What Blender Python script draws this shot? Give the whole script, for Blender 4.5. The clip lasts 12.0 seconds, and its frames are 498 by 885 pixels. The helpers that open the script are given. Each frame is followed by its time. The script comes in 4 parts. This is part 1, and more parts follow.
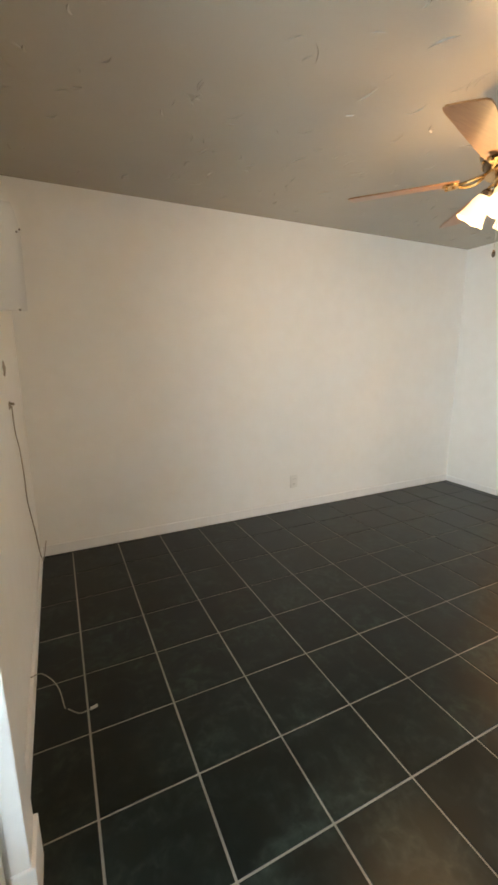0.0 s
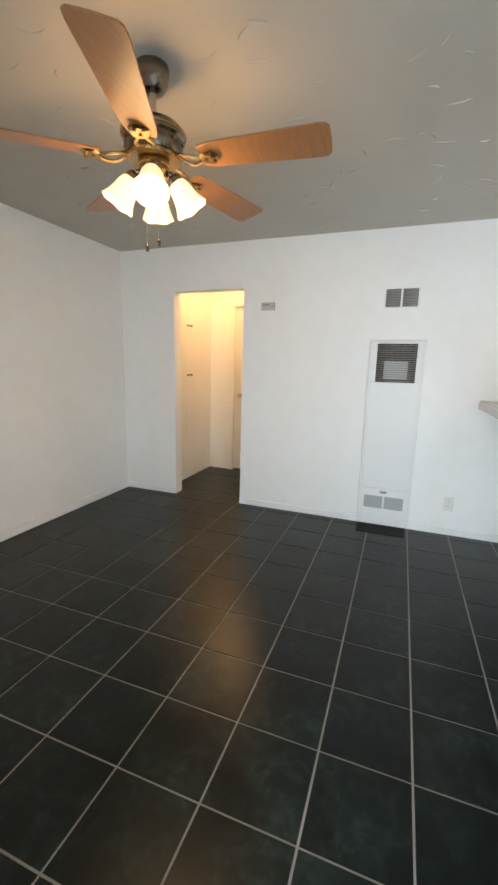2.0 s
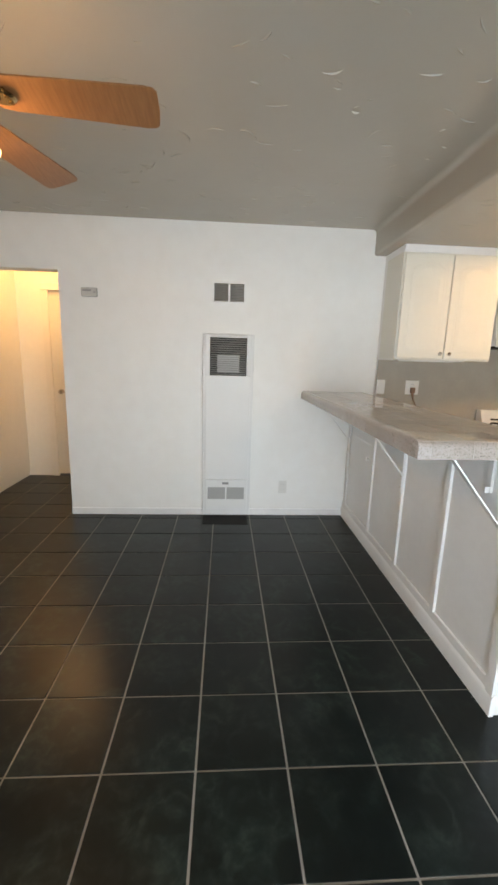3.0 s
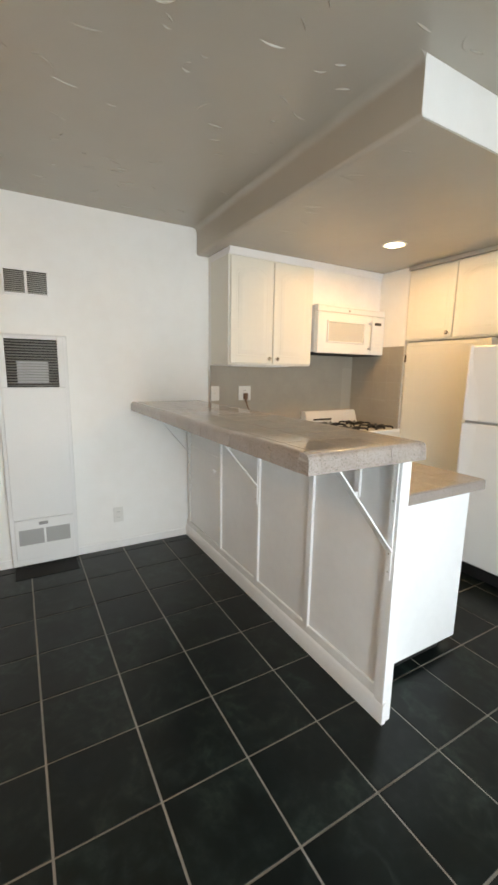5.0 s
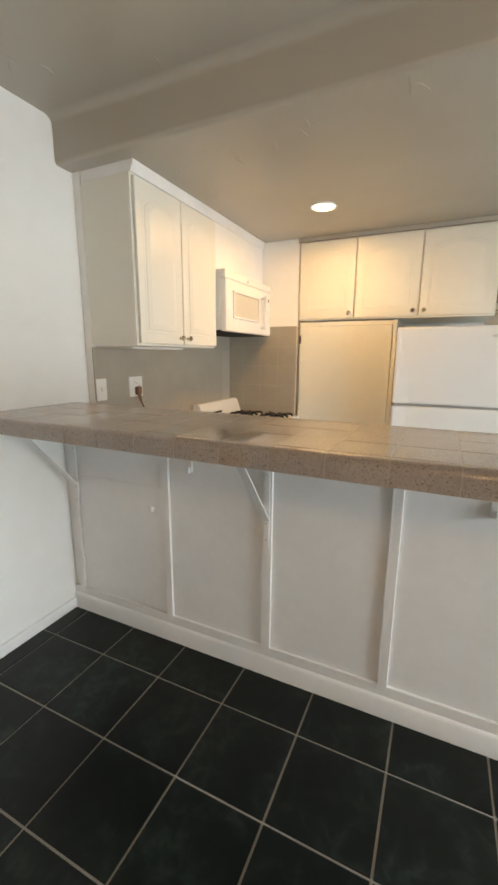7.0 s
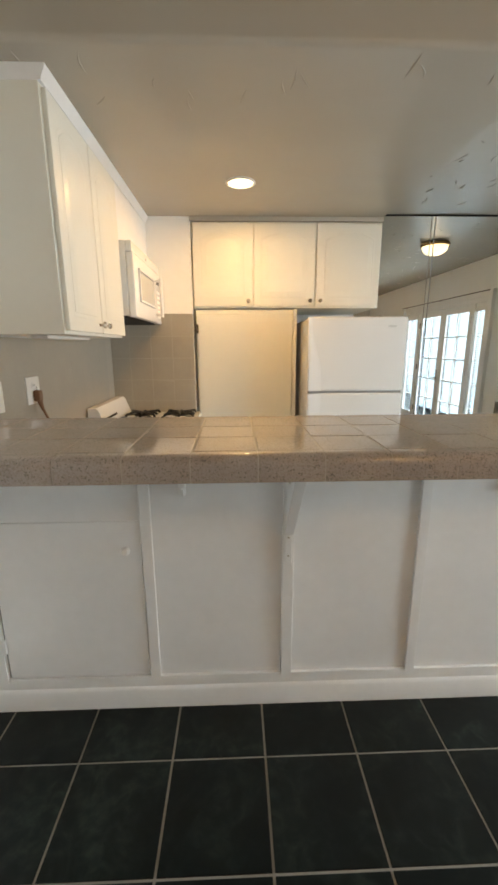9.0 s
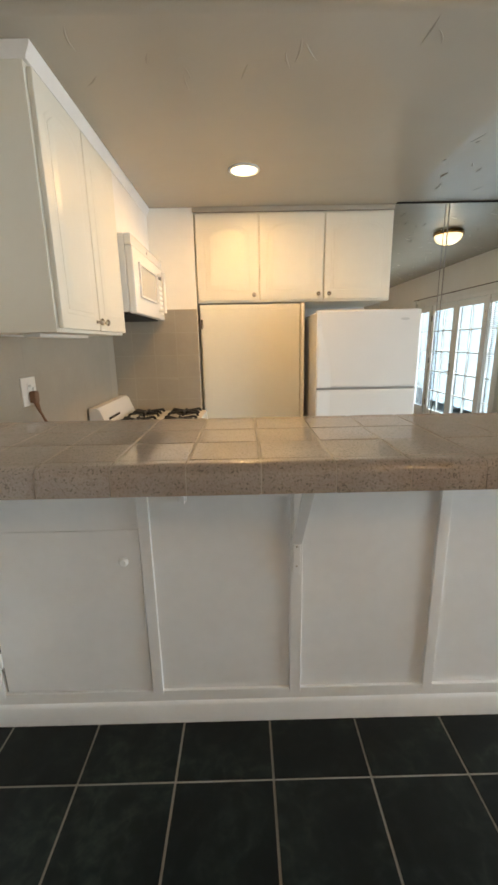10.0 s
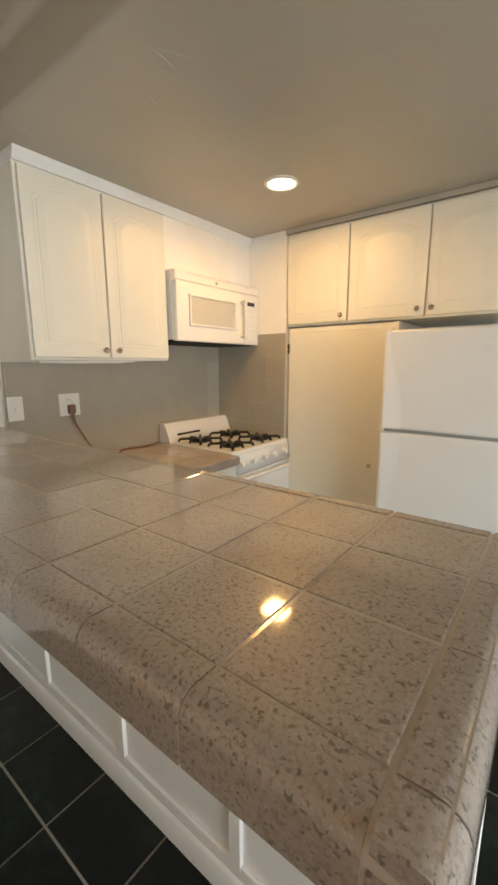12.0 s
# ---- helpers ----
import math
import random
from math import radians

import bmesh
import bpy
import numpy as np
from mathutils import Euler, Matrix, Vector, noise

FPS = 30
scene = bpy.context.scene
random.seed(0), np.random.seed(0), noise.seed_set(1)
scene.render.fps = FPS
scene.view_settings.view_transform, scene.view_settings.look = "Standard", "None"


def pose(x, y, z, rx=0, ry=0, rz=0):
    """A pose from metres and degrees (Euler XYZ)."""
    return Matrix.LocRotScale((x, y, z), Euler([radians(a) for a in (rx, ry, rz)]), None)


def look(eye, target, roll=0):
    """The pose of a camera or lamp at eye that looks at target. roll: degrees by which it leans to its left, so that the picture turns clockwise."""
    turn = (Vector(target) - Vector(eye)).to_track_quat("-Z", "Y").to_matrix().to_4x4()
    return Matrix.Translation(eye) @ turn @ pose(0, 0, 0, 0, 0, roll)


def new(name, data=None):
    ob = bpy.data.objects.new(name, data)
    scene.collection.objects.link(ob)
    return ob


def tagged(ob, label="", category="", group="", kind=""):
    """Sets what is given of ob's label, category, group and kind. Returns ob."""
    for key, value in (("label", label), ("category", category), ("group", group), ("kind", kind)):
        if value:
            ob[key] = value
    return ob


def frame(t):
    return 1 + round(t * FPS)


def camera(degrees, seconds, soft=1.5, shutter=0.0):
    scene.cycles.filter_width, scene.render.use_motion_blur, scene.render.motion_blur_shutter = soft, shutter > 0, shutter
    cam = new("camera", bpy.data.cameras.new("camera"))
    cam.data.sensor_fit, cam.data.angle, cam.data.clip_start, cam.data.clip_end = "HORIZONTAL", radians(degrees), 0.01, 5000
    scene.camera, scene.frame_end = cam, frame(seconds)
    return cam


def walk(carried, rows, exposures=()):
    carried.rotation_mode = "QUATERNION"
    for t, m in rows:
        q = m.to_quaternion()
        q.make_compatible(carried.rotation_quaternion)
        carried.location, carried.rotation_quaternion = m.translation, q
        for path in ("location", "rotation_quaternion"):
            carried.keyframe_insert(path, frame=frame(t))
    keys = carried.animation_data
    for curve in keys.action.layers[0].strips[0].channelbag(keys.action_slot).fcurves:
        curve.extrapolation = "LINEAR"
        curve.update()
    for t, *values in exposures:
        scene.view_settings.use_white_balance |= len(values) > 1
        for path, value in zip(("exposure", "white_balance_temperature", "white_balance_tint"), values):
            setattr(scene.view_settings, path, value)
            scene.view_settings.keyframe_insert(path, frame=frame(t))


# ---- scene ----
cam = camera(63.6, 12.0, soft=2.9)
PATH = [
    (0, (-2.173, 0.202, 1.335), (-1.334, 1.972, 0.928), -0.4),
    (0.5, (-2.073, 0.228, 1.326), (-1.212, 1.992, 0.942), 0.0),
    (1, (-1.95, 0.26, 1.336), (-0.711, 1.787, 0.967), 0.9),
    (1.5, (-1.887, 0.363, 1.353), (-0.284, 1.495, 0.97), 1.2),
    (2, (-1.834, 0.465, 1.343), (0.005, 1.149, 0.957), 1.4),
    (2.5, (-1.738, 0.495, 1.35), (0.208, 0.739, 0.956), 1.8),
    (3, (-1.726, 0.547, 1.362), (0.228, 0.421, 0.954), 1.7),
    (3.5, (-1.748, 0.554, 1.348), (0.173, 0.146, 0.968), 1.3),
    (3.7, (-1.772, 0.56, 1.343), (0.127, 0.05, 0.976), 1.5),
    (5.3, (-1.163, 0.656, 1.351), (0.469, -0.438, 0.98), 0.8),
    (5.5, (-1.028, 0.71, 1.363), (0.542, -0.467, 0.975), 0.8),
    (6, (-0.697, 0.756, 1.339), (0.7, -0.616, 0.934), 0.7),
    (6.5, (-0.361, 0.823, 1.35), (0.766, -0.776, 0.934), 0.7),
    (8.3, (0.652, 0.874, 1.347), (0.828, -1.064, 0.889), -0.2),
    (8.5, (0.706, 0.835, 1.358), (0.803, -1.107, 0.891), -0.0),
    (9, (0.707, 0.758, 1.347), (0.645, -1.186, 0.881), -0.3),
    (9.5, (0.702, 0.711, 1.355), (0.603, -1.227, 0.872), -0.5),
    (10, (0.689, 0.665, 1.349), (0.673, -1.274, 0.863), -1.1),
    (10.5, (0.467, 0.554, 1.338), (0.73, -1.383, 0.913), -1.5),
    (11, (0.178, 0.42, 1.363), (0.706, -1.467, 0.965), -0.4),
    (11.5, (-0.152, 0.224, 1.384), (0.696, -1.549, 1.01), 0.1),
    (12, (-0.464, 0.079, 1.369), (0.736, -1.475, 0.989), -0.2),
]
EXPOSURES = [(0, 0.20, 7600, 8), (0.5, 0.26, 7600, 8), (1, 0.24, 7150, 8), (1.5, 0.05, 6900, 8), (2.5, -0.35, 7350, 11), (3.5, -0.38, 7700, 12),
             (5.5, -0.32, 7900, 11), (6.5, -0.31, 7950, 11), (8.5, -0.30, 7900, 10), (9.5, -0.34, 7900, 10), (11, -0.44, 8000, 10), (12, -0.52, 8400, 11)]
walk(cam, [(t, look(eye, target, roll)) for t, eye, target, roll in PATH], EXPOSURES)

# ---- world, large lights, exposure ----
XE, XK, XW, YN, YS, YK = 1.65, 1.60, -2.38, 3.15, -2.82, -2.22
ZC, ZK = 2.385, 2.195
T = 0.12
P = 0.3115
FAN = (-0.39, 1.41)
DOME = (-1.39, -1.90)
DOWN = (0.668, -1.64)
HALL = (2.30, 2.15)

world = bpy.data.worlds.new("sky")
scene.world = world
world.use_nodes = True
wn = world.node_tree
sky = wn.nodes.new("ShaderNodeTexSky")
sky.sky_type = "NISHITA"
sky.sun_disc = False
sky.sun_elevation, sky.sun_rotation = radians(48), radians(100)
wn.links.new(sky.outputs[0], wn.nodes["Background"].inputs[0])
wn.nodes["Background"].inputs[1].default_value = 0.08

sun = new("sun", bpy.data.lights.new("sun", "SUN"))
sun.data.energy, sun.data.angle, sun.data.color = 2.0, radians(0.6), (1, 0.95, 0.88)
sun.matrix_world = look((6, -1, 7), (0, 0, 0))


def lamp(name, kind, m, watts, colour, size=0.05, size_y=None):
    ob = new(name, bpy.data.lights.new(name, kind))
    ob.data.energy, ob.data.color = watts, colour
    if kind == "AREA":
        ob.data.size = size
        if size_y:
            ob.data.shape, ob.data.size_y = "RECTANGLE", size_y
    else:
        ob.data.shadow_soft_size = size
    ob.matrix_world = m
    return ob


WARM = (1.0, 0.62, 0.30)
day = lamp("daylight_doors", "AREA", look((XW - 0.75, 0.55, 1.16), (XW + 3, 0.45, -0.08)), 670, (0.70, 0.848, 1.0), 4.7, 2.4)
day.data.spread = radians(178)
lamp("downlight_glow", "AREA", look((DOWN[0], DOWN[1], 2.182), (DOWN[0], DOWN[1], 0)), 12, (1.0, 0.61, 0.25), 0.12)
lamp("hall_glow", "POINT", pose(HALL[0], HALL[1], 2.335), 34, (1.0, 0.56, 0.23), 0.04)
lamp("dome_glow", "POINT", pose(DOME[0], DOME[1], 2.335), 3.5, (1.0, 0.80, 0.55), 0.02)


# ---- materials ----
def nodes_of(name):
    m = bpy.data.materials.new(name)
    m.use_nodes = True
    return m, m.node_tree.nodes, m.node_tree.links, m.node_tree.nodes["Principled BSDF"]


def noise_tex(n, l, scale, detail=4.0, rough=0.55, stretch=None, coord="Object"):
    t = n.new("ShaderNodeTexNoise")
    t.inputs["Scale"].default_value, t.inputs["Detail"].default_value, t.inputs["Roughness"].default_value = scale, detail, rough
    if coord == "World":
        l.new(n.new("ShaderNodeNewGeometry").outputs["Position"], t.inputs["Vector"])
        return t.outputs["Fac"]
    tc = n.new("ShaderNodeTexCoord")
    if stretch:
        mp = n.new("ShaderNodeMapping")
        mp.inputs["Scale"].default_value = stretch
        l.new(tc.outputs[coord], mp.inputs[0])
        l.new(mp.outputs[0], t.inputs["Vector"])
    else:
        l.new(tc.outputs[coord], t.inputs["Vector"])
    return t.outputs["Fac"]


def ramp(n, l, fac, stops):
    r = n.new("ShaderNodeValToRGB")
    while len(r.color_ramp.elements) < len(stops):
        r.color_ramp.elements.new(0.5)
    for e, (p, c) in zip(r.color_ramp.elements, stops):
        e.position, e.color = p, (*c, 1)
    l.new(fac, r.inputs[0])
    return r.outputs[0]


def blend(n, l, a, b, fac, mode="MIX"):
    m = n.new("ShaderNodeMix")
    m.data_type, m.blend_type = "RGBA", mode
    for sock, v in ((m.inputs["Factor"], fac), (m.inputs["A"], a), (m.inputs["B"], b)):
        if hasattr(v, "is_linked"):
            l.new(v, sock)
        elif isinstance(v, tuple):
            sock.default_value = (*v, 1)
        else:
            sock.default_value = v
    return m.outputs["Result"]


def bump(n, l, bsdf, height, strength, dist):
    b = n.new("ShaderNodeBump")
    b.inputs["Strength"].default_value, b.inputs["Distance"].default_value = strength, dist
    l.new(height, b.inputs["Height"])
    l.new(b.outputs[0], bsdf.inputs["Normal"])


def shade(c, k):
    return tuple(min(1, v * k) for v in c)


def surface(name, colour, rough=0.5, metal=0.0, var=0.06, big=1.2, small=60.0, relief=0.1, dist=0.001, coat=0.0, rough_var=0.08, coord="Object"):
    """A plain material with two scales of colour change, a little relief and uneven gloss."""
    m, n, l, b = nodes_of(name)
    f1, f2 = noise_tex(n, l, big, 3, coord=coord), noise_tex(n, l, small, 5, coord=coord)
    c1 = ramp(n, l, f1, [(0.3, shade(colour, 1 - var)), (0.7, shade(colour, 1 + var * 0.5))])
    c2 = ramp(n, l, f2, [(0.3, (1 - var * 0.6,) * 3), (0.7, (1, 1, 1))])
    l.new(blend(n, l, c1, c2, 1.0, "MULTIPLY"), b.inputs["Base Color"])
    r = n.new("ShaderNodeMapRange")
    r.inputs["To Min"].default_value, r.inputs["To Max"].default_value = max(0.02, rough - rough_var), min(1, rough + rough_var)
    l.new(f1, r.inputs["Value"])
    l.new(r.outputs[0], b.inputs["Roughness"])
    b.inputs["Metallic"].default_value, b.inputs["Coat Weight"].default_value = metal, coat
    if relief:
        bump(n, l, b, f2, relief, dist)
    return m


def glow(name, colour, strength, base=(0.9, 0.9, 0.88)):
    m, n, l, b = nodes_of(name)
    b.inputs["Base Color"].default_value = (*base, 1)
    b.inputs["Emission Color"].default_value = (*colour, 1)
    b.inputs["Emission Strength"].default_value = strength
    b.inputs["Roughness"].default_value = 0.3
    return m


def wall_paint():
    m, n, l, b = nodes_of("wall_paint")
    f1, f2, f3 = noise_tex(n, l, 0.9, 3), noise_tex(n, l, 9, 5), noise_tex(n, l, 130, 3)
    c = ramp(n, l, f1, [(0.3, (0.85, 0.845, 0.82)), (0.7, (0.885, 0.88, 0.86))])
    c = blend(n, l, c, ramp(n, l, f2, [(0.3, (0.975, 0.97, 0.965)), (0.65, (1, 1, 1))]), 1.0, "MULTIPLY")
    l.new(c, b.inputs["Base Color"])
    b.inputs["Roughness"].default_value = 0.5
    h = n.new("ShaderNodeMath")
    h.operation = "MULTIPLY_ADD"
    h.inputs[1].default_value = 0.15
    l.new(f3, h.inputs[0])
    l.new(f2, h.inputs[2])
    bump(n, l, b, h.outputs[0], 0.06, 0.004)
    return m


def shaded_ceiling_paint():
    m, n, l, b = nodes_of("shaded_ceiling_paint")
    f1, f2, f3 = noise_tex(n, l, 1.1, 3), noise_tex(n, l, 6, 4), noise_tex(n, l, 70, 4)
    # off-white paint set much darker: the ceiling's shade is in this colour
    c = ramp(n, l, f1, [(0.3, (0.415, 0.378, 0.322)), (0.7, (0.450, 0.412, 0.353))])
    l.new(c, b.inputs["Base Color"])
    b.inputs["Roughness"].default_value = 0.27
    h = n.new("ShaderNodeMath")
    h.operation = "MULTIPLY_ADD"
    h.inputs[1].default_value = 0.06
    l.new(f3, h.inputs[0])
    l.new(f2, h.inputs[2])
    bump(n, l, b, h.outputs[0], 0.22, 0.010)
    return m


def floor_tile():
    m, n, l, b = nodes_of("floor_tile")
    info = n.new("ShaderNodeObjectInfo")
    off = n.new("ShaderNodeVectorMath")
    off.operation = "MULTIPLY_ADD"
    off.inputs[1].default_value = (37, 23, 11)
    tc = n.new("ShaderNodeTexCoord")
    l.new(info.outputs["Random"], off.inputs[0])
    l.new(tc.outputs["Object"], off.inputs[2])

    def tex(scale, detail, distort):
        t = n.new("ShaderNodeTexNoise")
        t.inputs["Scale"].default_value, t.inputs["Detail"].default_value, t.inputs["Distortion"].default_value = scale, detail, distort
        l.new(off.outputs[0], t.inputs["Vector"])
        return t.outputs["Fac"]
    clouds, veins, fine = tex(4, 3, 0.4), tex(8.5, 6, 0.5), tex(30, 5, 0.5)
    c = ramp(n, l, clouds, [(0.30, (0.0022, 0.0040, 0.0042)), (0.55, (0.0043, 0.0070, 0.0066)), (0.80, (0.0080, 0.0140, 0.0125))])
    v = ramp(n, l, veins, [(0.38, (0, 0, 0)), (0.49, (0.0190, 0.0285, 0.0240)), (0.53, (0.0120, 0.0190, 0.0165)), (0.62, (0, 0, 0))])
    v = blend(n, l, v, ramp(n, l, fine, [(0.35, (0.2, 0.2, 0.2)), (0.65, (1.1, 1.1, 1.1))]), 1.0, "MULTIPLY")
    v = blend(n, l, v, ramp(n, l, clouds, [(0.40, (0.15, 0.15, 0.15)), (0.66, (1, 1, 1))]), 1.0, "MULTIPLY")
    c = blend(n, l, c, v, 0.9, "ADD")
    tint = ramp(n, l, info.outputs["Random"], [(0.0, (0.75, 0.8, 0.8)), (1.0, (1.15, 1.12, 1.1))])
    l.new(blend(n, l, c, tint, 1.0, "MULTIPLY"), b.inputs["Base Color"])
    r = n.new("ShaderNodeMapRange")
    r.inputs["To Min"].default_value, r.inputs["To Max"].default_value = 0.28, 0.36
    l.new(clouds, r.inputs["Value"])
    l.new(r.outputs[0], b.inputs["Roughness"])
    b.inputs["Specular IOR Level"].default_value = 0.29
    bump(n, l, b, fine, 0.015, 0.002)
    return m


def counter_tile(name, light=(1, 1, 1)):
    """Glazed stone-look tile: warm grey with brown and dark flecks."""
    m, n, l, b = nodes_of(name)
    info = n.new("ShaderNodeObjectInfo")
    off = n.new("ShaderNodeVectorMath")
    off.operation = "MULTIPLY_ADD"
    off.inputs[1].default_value = (17, 29, 41)
    tc = n.new("ShaderNodeTexCoord")
    l.new(info.outputs["Random"], off.inputs[0])
    l.new(tc.outputs["Object"], off.inputs[2])

    def tex(scale, detail, rough):
        t = n.new("ShaderNodeTexNoise")
        t.inputs["Scale"].default_value, t.inputs["Detail"].default_value, t.inputs["Roughness"].default_value = scale, detail, rough
        l.new(off.outputs[0], t.inputs["Vector"])
        return t.outputs["Fac"]
    big, mid, fleck, fine = tex(7, 4, 0.5), tex(190, 3, 0.6), tex(200, 3, 0.5), tex(260, 2, 0.5)
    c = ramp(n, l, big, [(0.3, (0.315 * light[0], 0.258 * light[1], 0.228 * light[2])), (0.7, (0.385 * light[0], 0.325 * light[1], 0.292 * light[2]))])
    c = blend(n, l, c, (0.215, 0.165, 0.138), ramp(n, l, mid, [(0.50, (0, 0, 0)), (0.62, (0.58, 0.58, 0.58))]))
    c = blend(n, l, c, (0.46, 0.415, 0.38), ramp(n, l, fine, [(0.60, (0, 0, 0)), (0.71, (0.5, 0.5, 0.5))]))
    c = blend(n, l, c, (0.060, 0.046, 0.038), ramp(n, l, fleck, [(0.575, (0, 0, 0)), (0.66, (0.66, 0.66, 0.66))]))
    l.new(c, b.inputs["Base Color"])
    b.inputs["Roughness"].default_value = 0.42
    b.inputs["Coat Weight"].default_value = 1.0
    b.inputs["Coat Roughness"].default_value = 0.06
    bump(n, l, b, big, 0.10, 0.006)
    return m


def wood_blade():
    m, n, l, b = nodes_of("blade_wood")
    f = noise_tex(n, l, 14, 6, 0.6, (1, 9, 1))
    l.new(ramp(n, l, f, [(0.3, (0.22, 0.100, 0.040)), (0.7, (0.29, 0.138, 0.058))]), b.inputs["Base Color"])
    b.inputs["Roughness"].default_value = 0.35
    bump(n, l, b, f, 0.1, 0.001)
    return m


def dimming_glass(name):
    m, n, l, b = nodes_of(name)
    # dark tint added to dim the daylight lamp seen through the panes
    b.inputs["Base Color"].default_value = (0.115, 0.145, 0.175, 1)
    b.inputs["Transmission Weight"].default_value, b.inputs["Roughness"].default_value, b.inputs["IOR"].default_value = 1, 0.03, 1.45
    return m


M_WALL, M_CEIL, M_TILE = wall_paint(), shaded_ceiling_paint(), floor_tile()
M_GROUT = surface("floor_grout", (0.33, 0.302, 0.268), 0.85, var=0.25, big=3, small=90, relief=0.3)
M_CTILE = counter_tile("counter_tile")
# bar tile lightened and warmed: the pantry's reflection is put into the colour
M_SHEEN = counter_tile("sheen_counter_tile", (1.45, 1.38, 1.2))
M_CGROUT = surface("counter_grout", (0.50, 0.445, 0.395), 0.16, var=0.15, big=5, small=120)
M_SPLASH = surface("splash_tile", (0.375, 0.343, 0.290), 0.45, var=0.07, big=5, small=60, relief=0.03, coord="World")
M_SGROUT = surface("splash_grout", (0.425, 0.390, 0.332), 0.55, var=0.06, coord="World")
M_TRIM = surface("trim_paint", (0.87, 0.865, 0.855), 0.38, var=0.05, big=4, small=40, relief=0.12, dist=0.002)
M_PANEL = surface("panel_paint", (0.88, 0.88, 0.88), 0.42, var=0.05, big=2, small=25, relief=0.10, dist=0.002)
M_CAB = surface("cabinet_paint", (0.79, 0.77, 0.69), 0.38, var=0.025, big=3, small=30, relief=0.03, dist=0.001)
M_APPL = surface("appliance_enamel", (0.80, 0.80, 0.79), 0.22, var=0.03, big=2, small=200, relief=0.05, dist=0.0005)
M_PLASTIC = surface("white_plastic", (0.78, 0.77, 0.74), 0.35, var=0.04, relief=0.03)
M_BLACK = surface("black_iron", (0.012, 0.012, 0.013), 0.45, var=0.3)
M_DARK = surface("dark_void", (0.008, 0.008, 0.008), 0.9, var=0.3)
M_HEAT = surface("furnace_enamel", (0.80, 0.80, 0.79), 0.5, var=0.03, big=2, small=120, relief=0.05)
M_GREY = surface("grey_grille", (0.30, 0.30, 0.29), 0.5, var=0.1)
M_MESH = surface("grey_mesh", (0.42, 0.42, 0.41), 0.5, var=0.12, small=300, relief=0.5)
M_WINDOW = surface("oven_window", (0.56, 0.55, 0.51), 0.2, var=0.08, small=300)
M_NICKEL = surface("brushed_nickel", (0.55, 0.50, 0.44), 0.28, 1.0, var=0.1)
M_BRONZE = surface("dark_pewter", (0.24, 0.20, 0.165), 0.20, 1.0, var=0.15)
M_BADGE = surface("pale_badge", (0.64, 0.64, 0.63), 0.35, 0.2, var=0.1)
M_BEIGE = surface("aged_plastic", (0.52, 0.51, 0.48), 0.45, var=0.06)
M_BRASS = surface("antique_brass", (0.50, 0.34, 0.16), 0.24, 1.0, var=0.2)
M_BLADE = wood_blade()
M_SHADE = glow("lamp_shade_glass", (1.0, 0.76, 0.42), 1.15, (0.50, 0.45, 0.38))
M_DOME = glow("dome_glass", (1.0, 0.82, 0.56), 2.6)
M_DISC = glow("downlight_lens", (1.0, 0.80, 0.48), 9.0)
M_GLASS = dimming_glass("window_glass")
M_BLIND = surface("blind_slat", (0.80, 0.82, 0.84), 0.45, var=0.03)
M_SCAR = surface("bare_plaster", (0.42, 0.36, 0.30), 0.8, var=0.35, big=20, small=90, relief=0.4)
M_CORD = surface("grey_cable", (0.27, 0.245, 0.21), 0.5)
M_BROWN = surface("brown_plug", (0.19, 0.10, 0.055), 0.45)
M_HALLWALL = surface("hall_paint", (0.83, 0.79, 0.69), 0.5, var=0.05, small=20, relief=0.12, dist=0.003)
M_CONC = surface("concrete", (0.42, 0.41, 0.39), 0.85, var=0.15, big=0.7, small=20, relief=0.3)
m, n, l, b = nodes_of("mirror_glass")
b.inputs["Base Color"].default_value = (0.86, 0.89, 0.88, 1)
b.inputs["Metallic"].default_value, b.inputs["Roughness"].default_value = 1.0, 0.006
M_MIRROR = m

# ---- mesh helpers ----
ORIGIN = {}


def box(bm, x0, x1, y0, y1, z0, z1, bev=0.0, seg=2):
    x0, x1, y0, y1, z0, z1 = min(x0, x1), max(x0, x1), min(y0, y1), max(y0, y1), min(z0, z1), max(z0, z1)
    before = set(bm.faces)
    v = [bm.verts.new(c) for c in ((x0, y0, z0), (x1, y0, z0), (x1, y1, z0), (x0, y1, z0), (x0, y0, z1), (x1, y0, z1), (x1, y1, z1), (x0, y1, z1))]
    faces = [bm.faces.new([v[i] for i in f]) for f in ((3, 2, 1, 0), (4, 5, 6, 7), (0, 1, 5, 4), (1, 2, 6, 5), (2, 3, 7, 6), (3, 0, 4, 7))]
    if bev:
        edges = list({e for f in faces for e in f.edges})
        bmesh.ops.bevel(bm, geom=edges, offset=bev, segments=seg, affect="EDGES", profile=0.5)
    bm.normal_update()
    for f in bm.faces:      # the six flat sides are shaded flat, the eased edges smooth
        if f not in before:
            f.material_index = 1 if max(abs(k) for k in f.normal) > 0.999 else 0
    return bm


